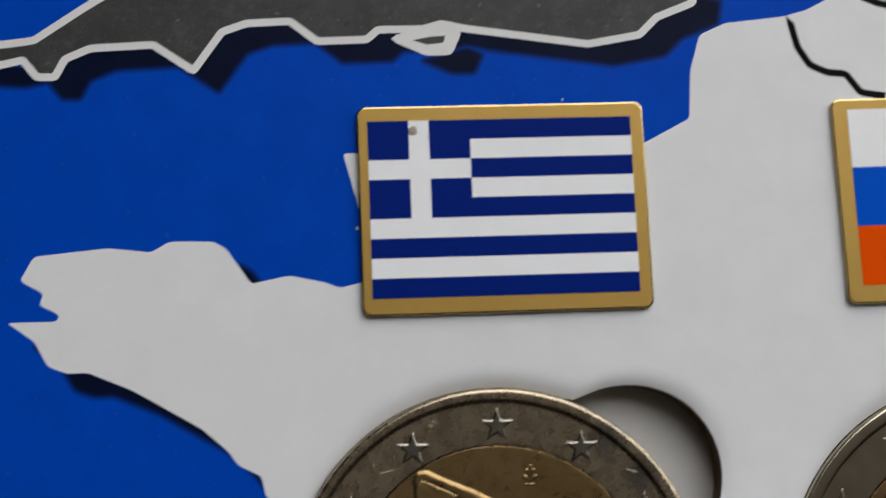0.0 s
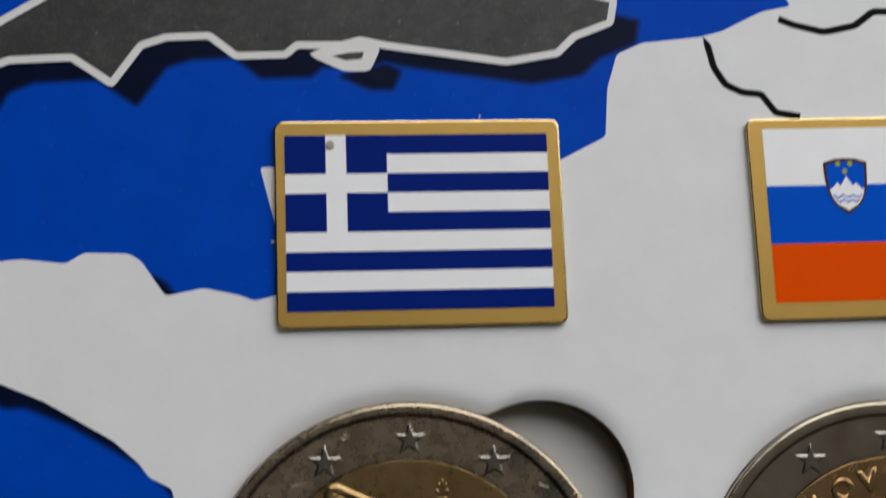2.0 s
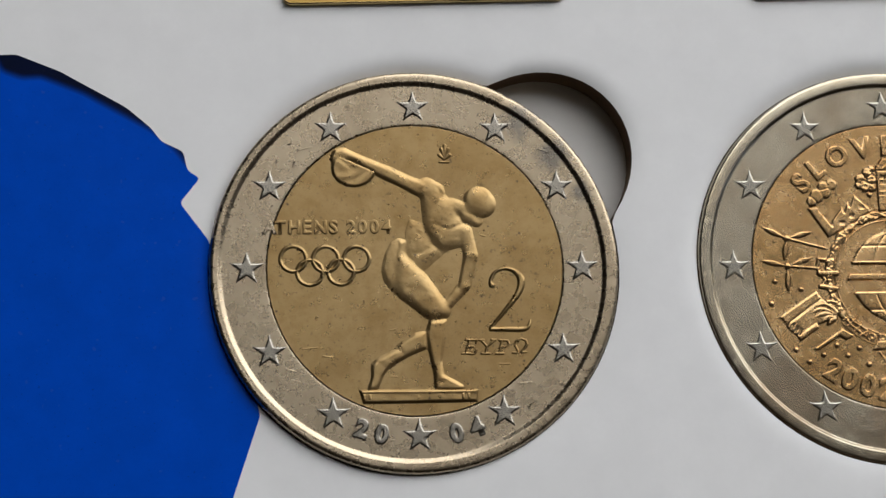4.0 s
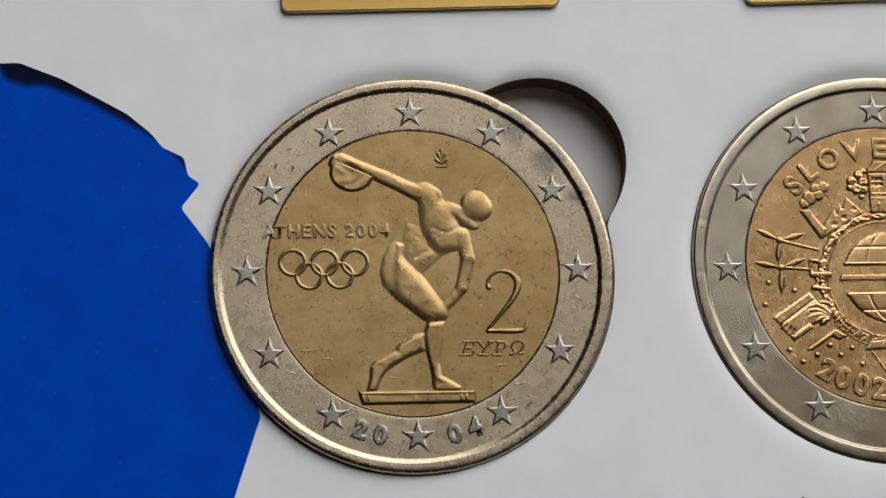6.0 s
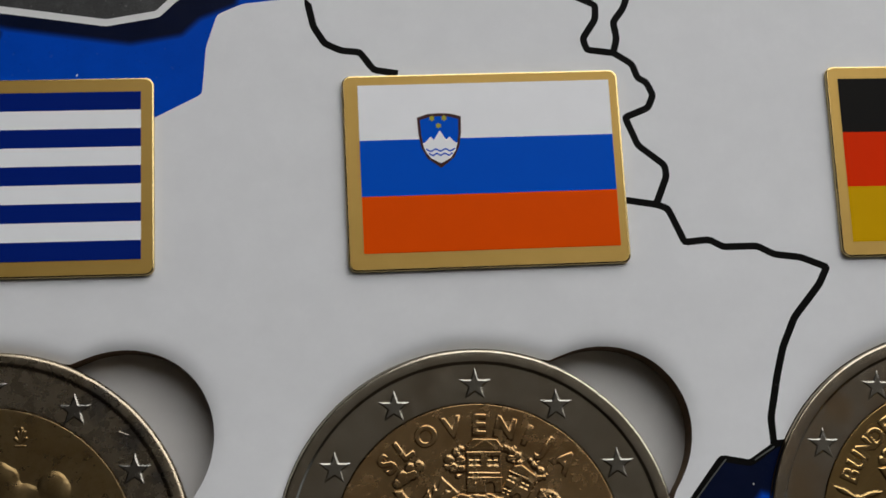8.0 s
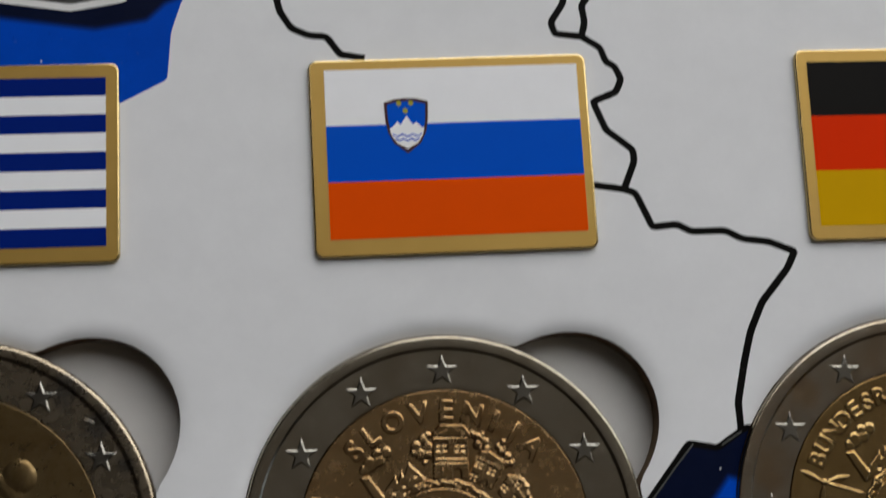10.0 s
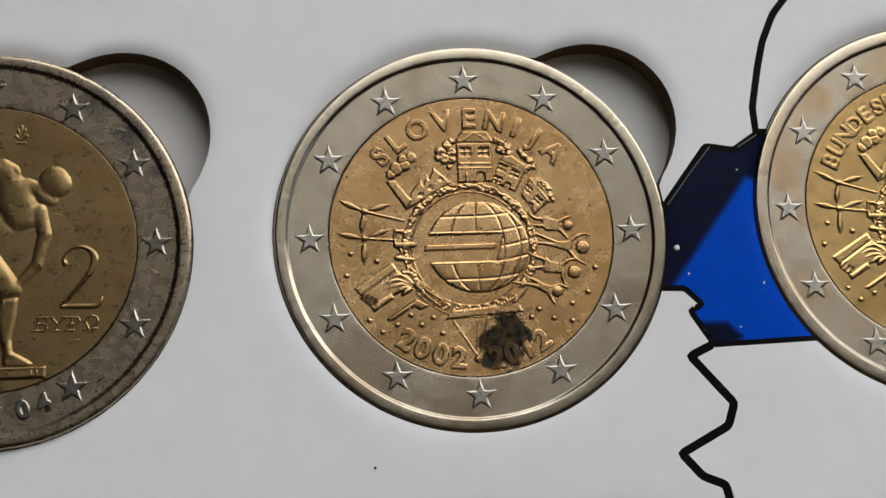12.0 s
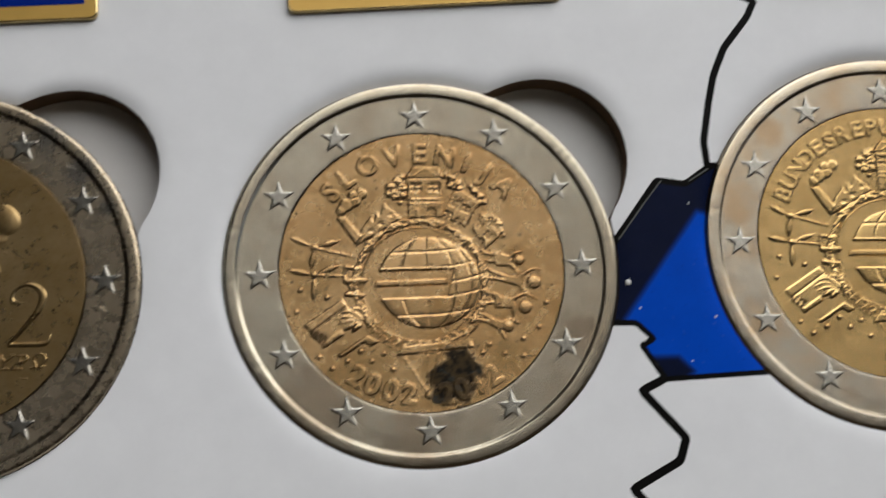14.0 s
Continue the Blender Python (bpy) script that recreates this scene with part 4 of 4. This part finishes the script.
SCRATCHES = (
    [(-7.34, 7.67), (-6.46, 7.89)],
    [(-7.67, 6.57), (-7.56, 6.99)],
    [(-7.91, 8.05), (-7.69, 8.16)],
    [(-4.25, 10.60), (-4.03, 10.52)],
    [(-4.13, 10.87), (-3.91, 10.76)],
    [(-8.75, 6.84), (-8.64, 7.07)],
    [(-8.14, -6.30), (-7.45, -6.49)],
    [(-7.83, -6.98), (-7.35, -7.09)],
    [(6.15, -7.36), (7.04, -7.30)],
    [(6.80, -8.87), (7.35, -8.42)],
    [(8.07, 7.75), (8.69, 7.52)],
    [(4.16, 2.13), (4.49, 2.05)],
    [(-1.66, -3.93), (-1.34, -3.86)],
    [(-5.86, -5.52), (-5.23, -5.60)],
    [(-1.65, -6.83), (-1.30, -6.84)],
    [(-7.08, -5.07), (-6.20, -4.98)],
    [(10.20, -1.68), (10.66, -1.98)],
    [(5.12, -6.12), (5.73, -6.13)],
)
for a, b in SCRATCHES:
    on_ring = math.hypot(*a) > 9.3
    relief("scratch", A, SILVER_A if on_ring else CORE_A, lambda X, Y, a=a, b=b: stroke(X, Y, [a, b], 0.13, 0.035), (min(a[0], b[0]) - 0.1, min(a[1], b[1]) - 0.1, max(a[0], b[0]) + 0.1, max(a[1], b[1]) + 0.1), 0.025)
GREEK_WORD = (
    ("epsilon", ([(3.00, -5.44), (3.27, -4.58)], [(3.03, -4.59), (3.72, -4.60), (3.67, -4.79)], [(3.16, -5.00), (3.50, -5.00)], [(2.77, -5.44), (3.54, -5.45), (3.67, -5.24)])),
    ("upsilon", ([(4.00, -4.63), (4.35, -5.03)], [(4.82, -4.62), (4.35, -5.03)], [(4.35, -5.03), (4.23, -5.46)], [(4.01, -5.46), (4.49, -5.47)], [(3.89, -4.61), (4.14, -4.61)], [(4.64, -4.60), (4.89, -4.61)])),
    ("rho", ([(5.09, -5.48), (5.28, -4.64)], [(5.14, -4.64), (5.65, -4.66), (5.73, -4.87), (5.52, -5.06), (5.20, -5.04)], [(4.89, -5.47), (5.36, -5.48)])),
    ("omega", ([(5.96, -5.44), (6.29, -5.44), (6.23, -5.22), (6.11, -4.98), (6.19, -4.70), (6.50, -4.56), (6.80, -4.67), (6.87, -4.93), (6.69, -5.20), (6.49, -5.41), (6.80, -5.41)],)),
)
for letter, lines in GREEK_WORD:
    xs, ys = [p[0] for line in lines for p in line], [p[1] for line in lines for p in line]
    relief("greek_letter", A, CORE_A, lambda X, Y, q=lines: np.max([stroke(X, Y, line, 0.19, 0.085) for line in q], axis=0), (min(xs) - 0.2, min(ys) - 0.2, max(xs) + 0.2, max(ys) + 0.2), 0.03)
big_two = [(4.78, -1.12, 0.42), (4.72, -0.85, 0.3), (4.95, -0.35, 0.26), (5.5, -0.06, 0.26), (6.15, -0.16, 0.36), (6.58, -0.6, 0.5), (6.62, -1.15, 0.52), (6.3, -1.85, 0.42), (5.65, -2.65, 0.32), (5.0, -3.4, 0.28), (4.6, -3.9, 0.3)]
relief("numeral", A, CORE_A, lambda X, Y: np.maximum(pen(X, Y, big_two, 0.12), pen(X, Y, [(4.62, -3.93, 0.34), (5.6, -3.93, 0.4), (6.6, -3.95, 0.4), (6.98, -3.8, 0.3), (7.12, -3.4, 0.16)], 0.12)), (4.1, -4.5, 7.5, 0.3), 0.045, "large raised numeral two")
arc_text("lettering", A, RAISED_A, "20", 1.1, 10.6, (-109.4, -102.6), True)
arc_text("lettering", A, RAISED_A, "04", 1.1, 10.6, (-77.6, -70.6), True)


# the two coins that share one design
def house(X, Y, outline, roof, turn, windows, arches, size):
    """A house front: a flat wall with crossed windows and arches sunk into it, under a higher roof."""
    c, s = math.cos(radians(turn)), math.sin(radians(turn))
    wall = raised(poly_d(X, Y, outline), 0.085, 0.10)
    for x, y in windows:
        u, v = np.abs((X - x) * c + (Y - y) * s), np.abs(-(X - x) * s + (Y - y) * c)
        sunk = raised(np.minimum(size - u, 0.85 * size - v), 1.0, 0.07)
        bars = np.maximum(raised(0.065 - u, 1.0, 0.05), raised(0.065 - v, 1.0, 0.05))
        wall = wall * (1 - 0.85 * sunk * (1 - bars))
    for x, y in arches:
        u, v = (X - x) * c + (Y - y) * s, -(X - x) * s + (Y - y) * c
        d = np.where(v < 0, size * 0.85 - np.abs(u), size * 0.85 - np.hypot(u, v))
        wall = wall * (1 - 0.85 * raised(np.minimum(d, v + 1.5 * size), 1.0, 0.07))
    return np.maximum(wall, raised(poly_d(X, Y, roof), 0.13, 0.12))


def windmill(X, Y, hub, tips, foot):
    bits = [stroke(X, Y, [hub, foot], 0.26, 0.09), blobs(X, Y, [(*hub, 0.24)], 0.6)]
    for tip in tips:
        d, t = seg_d(X, Y, hub, tip)
        bits.append(raised(0.06 + 0.17 * np.sin(math.pi * np.clip(t, 0, 0.97) ** 1.3) - d, 0.10, 0.12))
    return np.max(bits, axis=0)


def globe(X, Y):
    x, y, R = 0.42, -0.77, 3.1
    U, V = (X - x) * 0.915, Y - y
    d = np.hypot(U, V)
    dome = (0.06 * np.sqrt(np.clip(1 - (d / R) ** 2, 0, 1)) + 0.075) * np.clip((R - d) / 0.12, 0, 1)
    half = np.sqrt(np.clip(R * R - V * V, 0.05, None))
    lon, lat = U / half, V - 0.05 * np.clip(U, 0, None) ** 2
    gap = np.min([np.abs(lon - k) * half for k in (-0.55, -0.05, 0.5, 0.82)] + [np.abs(lat - k) for k in (-2.15, -1.05, -0.1, 0.95, 2.05)], axis=0)
    dome = dome - 0.04 * np.exp(-((gap / 0.055) ** 2))
    slot = raised(np.minimum(1.9 + 0.30 * V - X, np.minimum(0.1 - Y, Y + 1.76)), 1.0, 0.08)
    dome = np.where(d < R, dome * (1 - slot), 0)
    bars = [stroke(X, Y, [(-2.75, 0.2), (1.66, 0.18)], 0.2, 0.155), raised(np.minimum(np.minimum(X + 3.15 - 0.5 * (Y + 0.75), 1.62 - X), 0.24 - np.abs(Y + 0.75)), 0.14, 0.1), stroke(X, Y, [(-2.75, -1.84), (1.3, -1.86)], 0.18, 0.155)]
    return np.maximum(dome, np.max(bars, axis=0))


def earth_band(X, Y):
    x, y = -0.15, -0.85
    d, a = np.hypot(X - x, Y - y), np.arctan2(Y - y, X - x)
    low = Y < -3.6
    crest = raised(0.28 + 0.06 * np.sin(a * 11) + 0.05 * np.sin(a * 29) - np.abs(d - 4.2), 0.10, 0.12) * (0.55 + 0.35 * bumps(X, Y, 7.0, 1) + 0.25 * bumps(X, Y, 13.0, 3))
    curl = np.zeros(X.shape)
    for cx, cy in [(-1.91, -4.66), (-1.20, -4.73), (-0.57, -4.85), (0.07, -4.89), (0.71, -4.82), (1.33, -4.66), (1.89, -4.47), (2.47, -4.20)]:
        q, t = np.hypot(X - cx, Y - cy), np.arctan2(Y - cy, X - cx)
        arm = 0.10 + 0.19 * ((t + 2.2) % (2 * math.pi)) / (2 * math.pi)
        curl = np.maximum(curl, np.maximum(raised(0.075 - np.abs(q - arm), 0.16, 0.075), 0.07 * (q < 0.3)))
    lip = raised(0.08 - np.abs(d - 3.80), 0.06, 0.06) * np.clip((3.0 - X) / 0.5, 0, 1)
    return np.maximum(np.where(low, np.maximum(curl, raised(0.07 - np.abs(d - 4.58), 0.08, 0.06)), crest), lip)


def forked(X, Y, head, r, plate, lines):
    """A round knob over a flat plate with four tapering strokes."""
    d = np.hypot(X - head[0], Y - head[1])
    bits = [np.maximum(raised(r - d, 0.12, 0.13) + 0.04 * np.clip(1 - d / r, 0, 1), 0), raised(poly_d(X, Y, plate) + 0.05, 0.105, 0.10)]
    bits += [pen(X, Y, [(x, y, w) for (x, y), w in zip(line, (0.36, 0.30, 0.22, 0.16))], 0.105, 0.10) for line in lines]
    return np.max(bits, axis=0)


def harbour(X, Y):
    quay = raised(poly_d(X, Y, [(-7.86, -3.30), (-5.24, -1.60), (-4.94, -2.13), (-7.38, -3.87)]), 0.06, 0.1)
    hull = raised(poly_d(X, Y, [(-7.53, -3.90), (-4.98, -2.13), (-4.26, -2.46), (-3.78, -3.11), (-6.76, -4.59)]), 0.10, 0.1)
    for x, y in [(-7.30, -3.76), (-7.06, -3.95), (-6.81, -4.15), (-6.56, -4.30)]:
        hull = hull - 0.07 * raised(0.10 - seg_d(X, Y, (x - 0.08, y - 0.12), (x + 0.10, y + 0.16))[0], 1.0, 0.06)
    quay = np.maximum(quay, hull)
    second = raised(poly_d(X, Y, [(-6.79, -4.55), (-5.41, -3.64), (-5.17, -4.02), (-6.59, -4.93)]), 0.14, 0.1)
    third = raised(poly_d(X, Y, [(-5.92, -5.43), (-3.78, -4.04), (-2.90, -4.55), (-3.57, -4.89), (-3.96, -4.62), (-5.42, -5.53)]), 0.11, 0.1)
    return np.max([quay, second, third], axis=0)


def shared_design(c, m):
    rel = lambda name, fn, region, res=0.055: relief(name, c, m, fn, region, res)  # noqa: E731
    rel("globe", globe, (-3.6, -4.2, 4.0, 2.6), 0.036)
    rel("earth_band", earth_band, (-5.2, -5.9, 4.9, 4.3), 0.036)
    rel("house", lambda X, Y: np.max([house(X, Y, rect(-0.74, 3.55, 1.64, 6.3), [(-0.90, 6.24), (-0.70, 6.61), (-0.26, 7.15), (1.36, 7.10), (1.77, 6.55), (1.84, 6.18)], 0, ((-0.11, 5.66), (1.09, 5.63)), ((0.83, 3.98),), 0.38),
                                      stroke(X, Y, [(-0.5, 4.86), (1.45, 4.82)], 0.17, 0.14), stroke(X, Y, [(-0.66, 4.56), (1.6, 4.52)], 0.13, 0.12), stroke(X, Y, [(-0.26, 6.42), (0.55, 6.95), (1.36, 6.38)], 0.12, 0.16), stroke(X, Y, [(-0.11, 3.6), (-0.11, 4.2)], 0.26, 0.13)], axis=0), (-1.1, 3.3, 2.0, 7.4), 0.035)
    rel("house", lambda X, Y: np.maximum(house(X, Y, [(2.14, 5.06), (3.86, 4.23), (3.06, 2.79), (1.46, 3.61)], [(2.05, 5.0), (2.39, 5.36), (2.95, 5.42), (3.92, 4.66), (3.97, 4.19), (3.80, 4.16)], -25, ((2.30, 4.51), (3.10, 4.06), (1.91, 3.71)), ((2.55, 3.28),), 0.30), stroke(X, Y, [(2.06, 4.98), (3.9, 4.14)], 0.10, 0.14)), (1.3, 2.6, 4.2, 5.6), 0.035)
    rel("house", lambda X, Y: np.maximum(house(X, Y, [(4.09, 3.80), (5.02, 3.62), (5.53, 2.68), (5.22, 2.07), (4.23, 1.22), (3.39, 2.67)], [(4.0, 3.84), (5.0, 3.72), (4.95, 3.58), (4.15, 3.62)], -45, ((3.89, 3.00), (4.77, 3.16), (4.52, 2.21)), ((3.97, 1.86),), 0.28), stroke(X, Y, [(4.05, 3.75), (5.26, 2.08)], 0.11, 0.13)), (3.2, 1.1, 5.8, 4.0), 0.035)
    for spots in (((-1.8, 5.7, 0.42), (-1.3, 6.15, 0.4), (-1.05, 5.65, 0.42), (-1.5, 5.2, 0.42), (-1.02, 5.15, 0.36), (-1.95, 5.3, 0.3), (-1.25, 4.65, 0.22), (-1.0, 6.4, 0.28)),
                  ((2.0, 6.35, 0.3), (2.3, 6.2, 0.36), (2.65, 5.9, 0.36), (2.2, 5.75, 0.36), (2.75, 5.5, 0.3)),
                  ((3.75, 5.3, 0.33), (4.1, 4.9, 0.36), (4.0, 4.5, 0.33), (4.35, 4.5, 0.26), (3.5, 5.6, 0.25)),
                  ((5.0, 3.3, 0.3), (5.25, 2.95, 0.32), (5.3, 2.5, 0.28), (5.5, 2.2, 0.2))):
        rel("tree", lambda X, Y, s=spots: lobes(X, Y, [(x + dx, y + dy, q * r) for x, y, r in s for dx, dy, q in ((0, 0, 0.95), (0.6 * r * math.sin(9 * x), 0.6 * r * math.cos(7 * y), 0.62))], 0.115, 0.1) * (0.82 + 0.22 * bumps(X, Y, 9)), (min(s[0] for s in spots) - 0.6, min(s[1] for s in spots) - 0.6, max(s[0] for s in spots) + 0.6, max(s[1] for s in spots) + 0.6), 0.04)
    rel("factory", lambda X, Y: np.where(np.min([np.hypot(X - p, Y - q) for p, q in ((-3.18, 2.82), (-2.53, 3.29), (-1.82, 3.87))], axis=0) < 0.15, 0.03, np.maximum(raised(poly_d(X, Y, [(-4.17, 1.8), (-3.87, 3.0), (-3.12, 3.95), (-3.0, 3.5), (-2.75, 4.35), (-2.62, 3.9), (-2.3, 4.75), (-1.1, 3.6)]), 0.07, 0.1), raised(poly_d(X, Y, [(-5.52, 3.8), (-4.85, 3.93), (-3.75, 2.5), (-4.17, 1.75)]), 0.13, 0.12))), (-5.8, 1.5, -0.8, 5.0), 0.045)
    rel("smoke_cloud", lambda X, Y: lobes(X, Y, [(-5.1, 4.25, 0.40), (-4.75, 4.6, 0.52), (-4.2, 4.85, 0.46), (-4.3, 5.2, 0.42), (-3.75, 5.35, 0.42)], 0.07, 0.06), (-5.7, 3.7, -3.1, 6.0), 0.045)
    rel("windmill", lambda X, Y: windmill(X, Y, (-6.96, 1.81), ((-8.5, 2.55), (-5.3, 2.24), (-7.2, 0.4)), (-4.45, 1.15)), (-8.9, 0.1, -4.2, 2.9), 0.045)
    rel("windmill", lambda X, Y: windmill(X, Y, (-7.03, 0.0), ((-8.7, 0.36), (-5.4, 0.56), (-7.1, -1.7)), (-5.0, -0.15)), (-9.0, -2.0, -4.8, 0.9), 0.045)
    rel("harbour_crate", lambda X, Y: np.max([stroke(X, Y, [(-4.95, 0.45), (-4.55, 0.4)], 0.36, 0.11), stroke(X, Y, [(-4.95, -0.5), (-3.85, -0.5)], 0.48, 0.13), stroke(X, Y, [(-4.95, -1.35), (-3.95, -1.5)], 0.42, 0.11), stroke(X, Y, [(-4.95, 0.4), (-5.1, -0.1), (-4.95, -0.5)], 0.3, 0.10), stroke(X, Y, [(-4.9, -0.5), (-4.6, -0.95), (-4.9, -1.35)], 0.28, 0.09)], axis=0), (-5.5, -1.7, -3.6, 0.7), 0.05)
    rel("harbour", harbour, (-8.3, -5.9, -2.9, -1.3))
    fan = ([(-3.91, -3.13), (-4.45, -2.69), (-4.92, -2.51), (-5.40, -2.65)], [(-4.00, -3.24), (-4.70, -2.89), (-5.25, -2.87), (-5.82, -3.12)], [(-4.08, -3.32), (-4.63, -3.13), (-5.11, -3.20), (-5.67, -3.39)], [(-4.08, -3.40), (-4.48, -3.33), (-4.80, -3.45), (-5.16, -3.70)], [(-4.01, -3.45), (-4.25, -3.47), (-4.49, -3.62), (-4.66, -3.81)], [(-3.88, -2.51), (-4.20, -2.37), (-4.59, -2.36)])
    rel("plant", lambda X, Y: np.max([pen(X, Y, [(x, y, w) for (x, y), w in zip(line, (0.16, 0.40, 0.46, 0.26))], 0.16, 0.17) for line in fan], axis=0), (-6.4, -4.4, -2.2, -1.4), 0.04)
    basket = ([(-3.75, -3.08), (-3.23, -3.83), (-2.31, -4.59)], [(-3.43, -3.01), (-3.06, -3.60), (-2.21, -4.19)], [(-3.69, -3.57), (-3.20, -3.27)], [(-3.47, -3.95), (-2.86, -3.49)], [(-3.09, -4.32), (-2.51, -3.86)], [(-2.71, -4.58), (-2.13, -4.28)])
    rel("basket", lambda X, Y: np.max([stroke(X, Y, line, 0.24, 0.13) for line in basket], axis=0), (-5.5, -5.5, -0.8, -1.8), 0.04)
    rel("stand", lambda X, Y: np.max([raised(poly_d(X, Y, [(-2.04, -5.58), (-1.60, -4.89), (2.90, -4.57), (3.15, -5.22)]), 0.11, 0.1), stroke(X, Y, [(-1.45, -5.65), (-0.02, -8.0)], 0.16, 0.09), stroke(X, Y, [(0.75, -5.5), (0.0, -8.0)], 0.16, 0.09), stroke(X, Y, [(0.05, -5.6), (-0.02, -7.9)], 0.12, 0.07), blobs(X, Y, [(-0.03, -8.2, 0.24)], 0.5)], axis=0), (-2.5, -8.6, 3.1, -4.8))
    motifs = (
        ((6.39, 0.47), 0.38, [(4.77, 1.20), (5.84, 0.79), (6.00, 0.48), (5.79, 0.12), (4.90, 0.15), (4.71, 0.52)], ([(5.84, 0.75), (6.26, 0.97), (6.63, 1.06)], [(5.73, 0.32), (6.07, -0.09), (6.36, -0.48)], [(4.79, 0.94), (4.22, 1.04), (3.87, 1.38)], [(4.84, 0.49), (4.43, 0.50), (4.02, 0.61)])),
        ((7.26, -1.04), 0.49, [(5.42, -0.56), (6.19, -0.59), (6.65, -0.44), (6.50, -1.26), (6.24, -1.25), (5.40, -0.96)], ([(6.52, -0.53), (7.03, -0.25), (7.41, -0.15), (7.73, -0.24)], [(6.31, -1.15), (6.65, -1.64), (7.03, -1.99), (7.44, -2.21)], [(5.47, -0.63), (4.74, -0.26), (4.05, 0.08)], [(5.45, -0.86), (4.76, -0.70), (4.10, -0.62)])),
        ((6.59, -2.68), 0.48, [(4.82, -1.58), (5.09, -1.90), (5.89, -2.06), (5.95, -2.61), (5.75, -2.72), (4.65, -2.64), (4.53, -2.23)], ([(5.85, -2.13), (6.31, -1.88), (6.92, -1.77)], [(5.82, -2.60), (5.86, -3.18), (6.02, -3.71)], [(4.83, -1.83), (4.14, -1.56), (3.63, -1.29)], [(4.64, -2.28), (3.92, -2.36), (3.42, -2.70)])),
        ((5.41, -3.93), 0.41, [(4.16, -3.22), (4.98, -3.51), (5.27, -3.61), (5.04, -4.13), (4.75, -4.05), (3.91, -3.57)], ([(5.14, -3.61), (5.60, -3.50), (6.10, -3.71)], [(4.88, -4.03), (5.00, -4.37), (5.19, -4.72)], [(4.22, -3.28), (3.69, -3.00), (3.28, -2.76)], [(4.01, -3.51), (3.38, -3.35), (2.54, -3.22)])),
    )
    for head, r, plate, lines in motifs:
        xs, ys = [p[0] for line in lines for p in line] + [head[0]], [p[1] for line in lines for p in line] + [head[1]]
        rel("forked_motif", lambda X, Y, q=(head, r, plate, lines): forked(X, Y, *q), (min(xs) - 0.5, min(ys) - 0.5, max(xs) + 0.5, max(ys) + 0.5), 0.035)
    for x, y in ((-7.94, -0.99), (-6.25, -1.53), (-8.26, -2.44), (-6.88, -5.42), (-4.21, -5.15), (-6.07, -6.2), (-5.11, -5.75), (-3.54, -5.81), (-2.76, -5.36), (-2.21, -6.42),
                 (8.0, -2.43), (7.41, -4.04), (6.34, -4.76), (6.26, -5.89), (5.05, -5.68), (4.13, -5.05), (3.61, -5.56)):
        rel("raised_dot", lambda X, Y, x=x, y=y: blobs(X, Y, [(x, y, 0.19)], 0.6), (x - 0.25, y - 0.25, x + 0.25, y + 0.25), 0.045)


B = coin("two-coloured coin with a globe and a dark corroded spot", pose(COIN_B[0] * MM, COIN_B[1] * MM, (HOLE_FLOOR + 0.06) * MM, 0.25, 0, -0.3), SILVER_B, CORE_B, RAISED_B, 12.04, 0.20, (-0.03, -0.02), 0.045, 12.7)
shared_design(B, CORE_B)
arc_text("lettering", B, CORE_B, "SLOVENIJA", 1.32, 8.0, (136.5, 126.0, 114.2, 101.3, 88.5, 76.3, 65.3, 55.6, 44.0), weight=0.012)
arc_text("lettering", B, CORE_B, "2002", 1.36, 8.1, (-124.0, -115.9, -107.2, -98.7), True)
arc_text("lettering", B, CORE_B, "2012", 1.36, 8.15, (-81.8, -74.7, -67.0, -59.5), True)

C = coin("bright two-coloured coin with a globe and toned ring", pose(COIN_C[0] * MM, COIN_C[1] * MM, (HOLE_FLOOR + 0.002) * MM, 0, 0, -2.0), SILVER_C, CORE_C, RAISED_B, 11.98, 0.18, (0.0, 0.0), 0.025, 12.7)
shared_design(C, CORE_C)
arc_text("lettering", C, CORE_C, "BUNDESREPUBLIK", 1.12, 8.1, [155.9 - 7.5 * k for k in range(14)], weight=0.006)

# ---- dust and specks ----
DUST = plain("dust", (0.75, 0.74, 0.72), 0.9, 3000, 0.1)
DIRT = plain("dirt", (0.10, 0.08, 0.06), 0.9, 3000, 0.3)
for x, y, z, r, m in ((44.35, -1.85, 0.0, 0.20, DUST), (-8.4, 23.0, 0.0, 0.10, DUST), (45.0, -3.6, 0.0, 0.07, DUST), (49.95, -4.4, 0.0, 0.08, DUST), (48.1, -7.25, 0.0, 0.06, DUST), (48.9, 3.35, 0.0, 0.06, DUST), (45.1, -5.75, 0.0, 0.1, DUST), (5.0, 31.3, 0.0, 0.07, DUST), (23.9, -15.2, 0.0, 0.09, DIRT), (-4.75, 29.2, PRINT, 0.3, plain("brown_stain", (0.44, 0.39, 0.32), 0.8, 2000, 0.25))):
    bm = bmesh.new()
    bmesh.ops.create_icosphere(bm, subdivisions=2, radius=r)
    for v in bm.verts:
        v.co *= 1 + 0.3 * noise.noise(v.co * 6 / r * 0.2)
        v.co.z *= 0.35 if r < 0.25 else 0.08
    bmesh.ops.translate(bm, verts=bm.verts, vec=(0, 0, r * (0.2 if r < 0.25 else 0.03)))
    s = part("dust_speck", bm, m, None, smooth=True)
    s.location = (x * MM, y * MM, z * MM)
    tagged(s, "tiny speck of dust on the printed card" if m is DUST else "tiny brown speck on the printed surface", "speck")
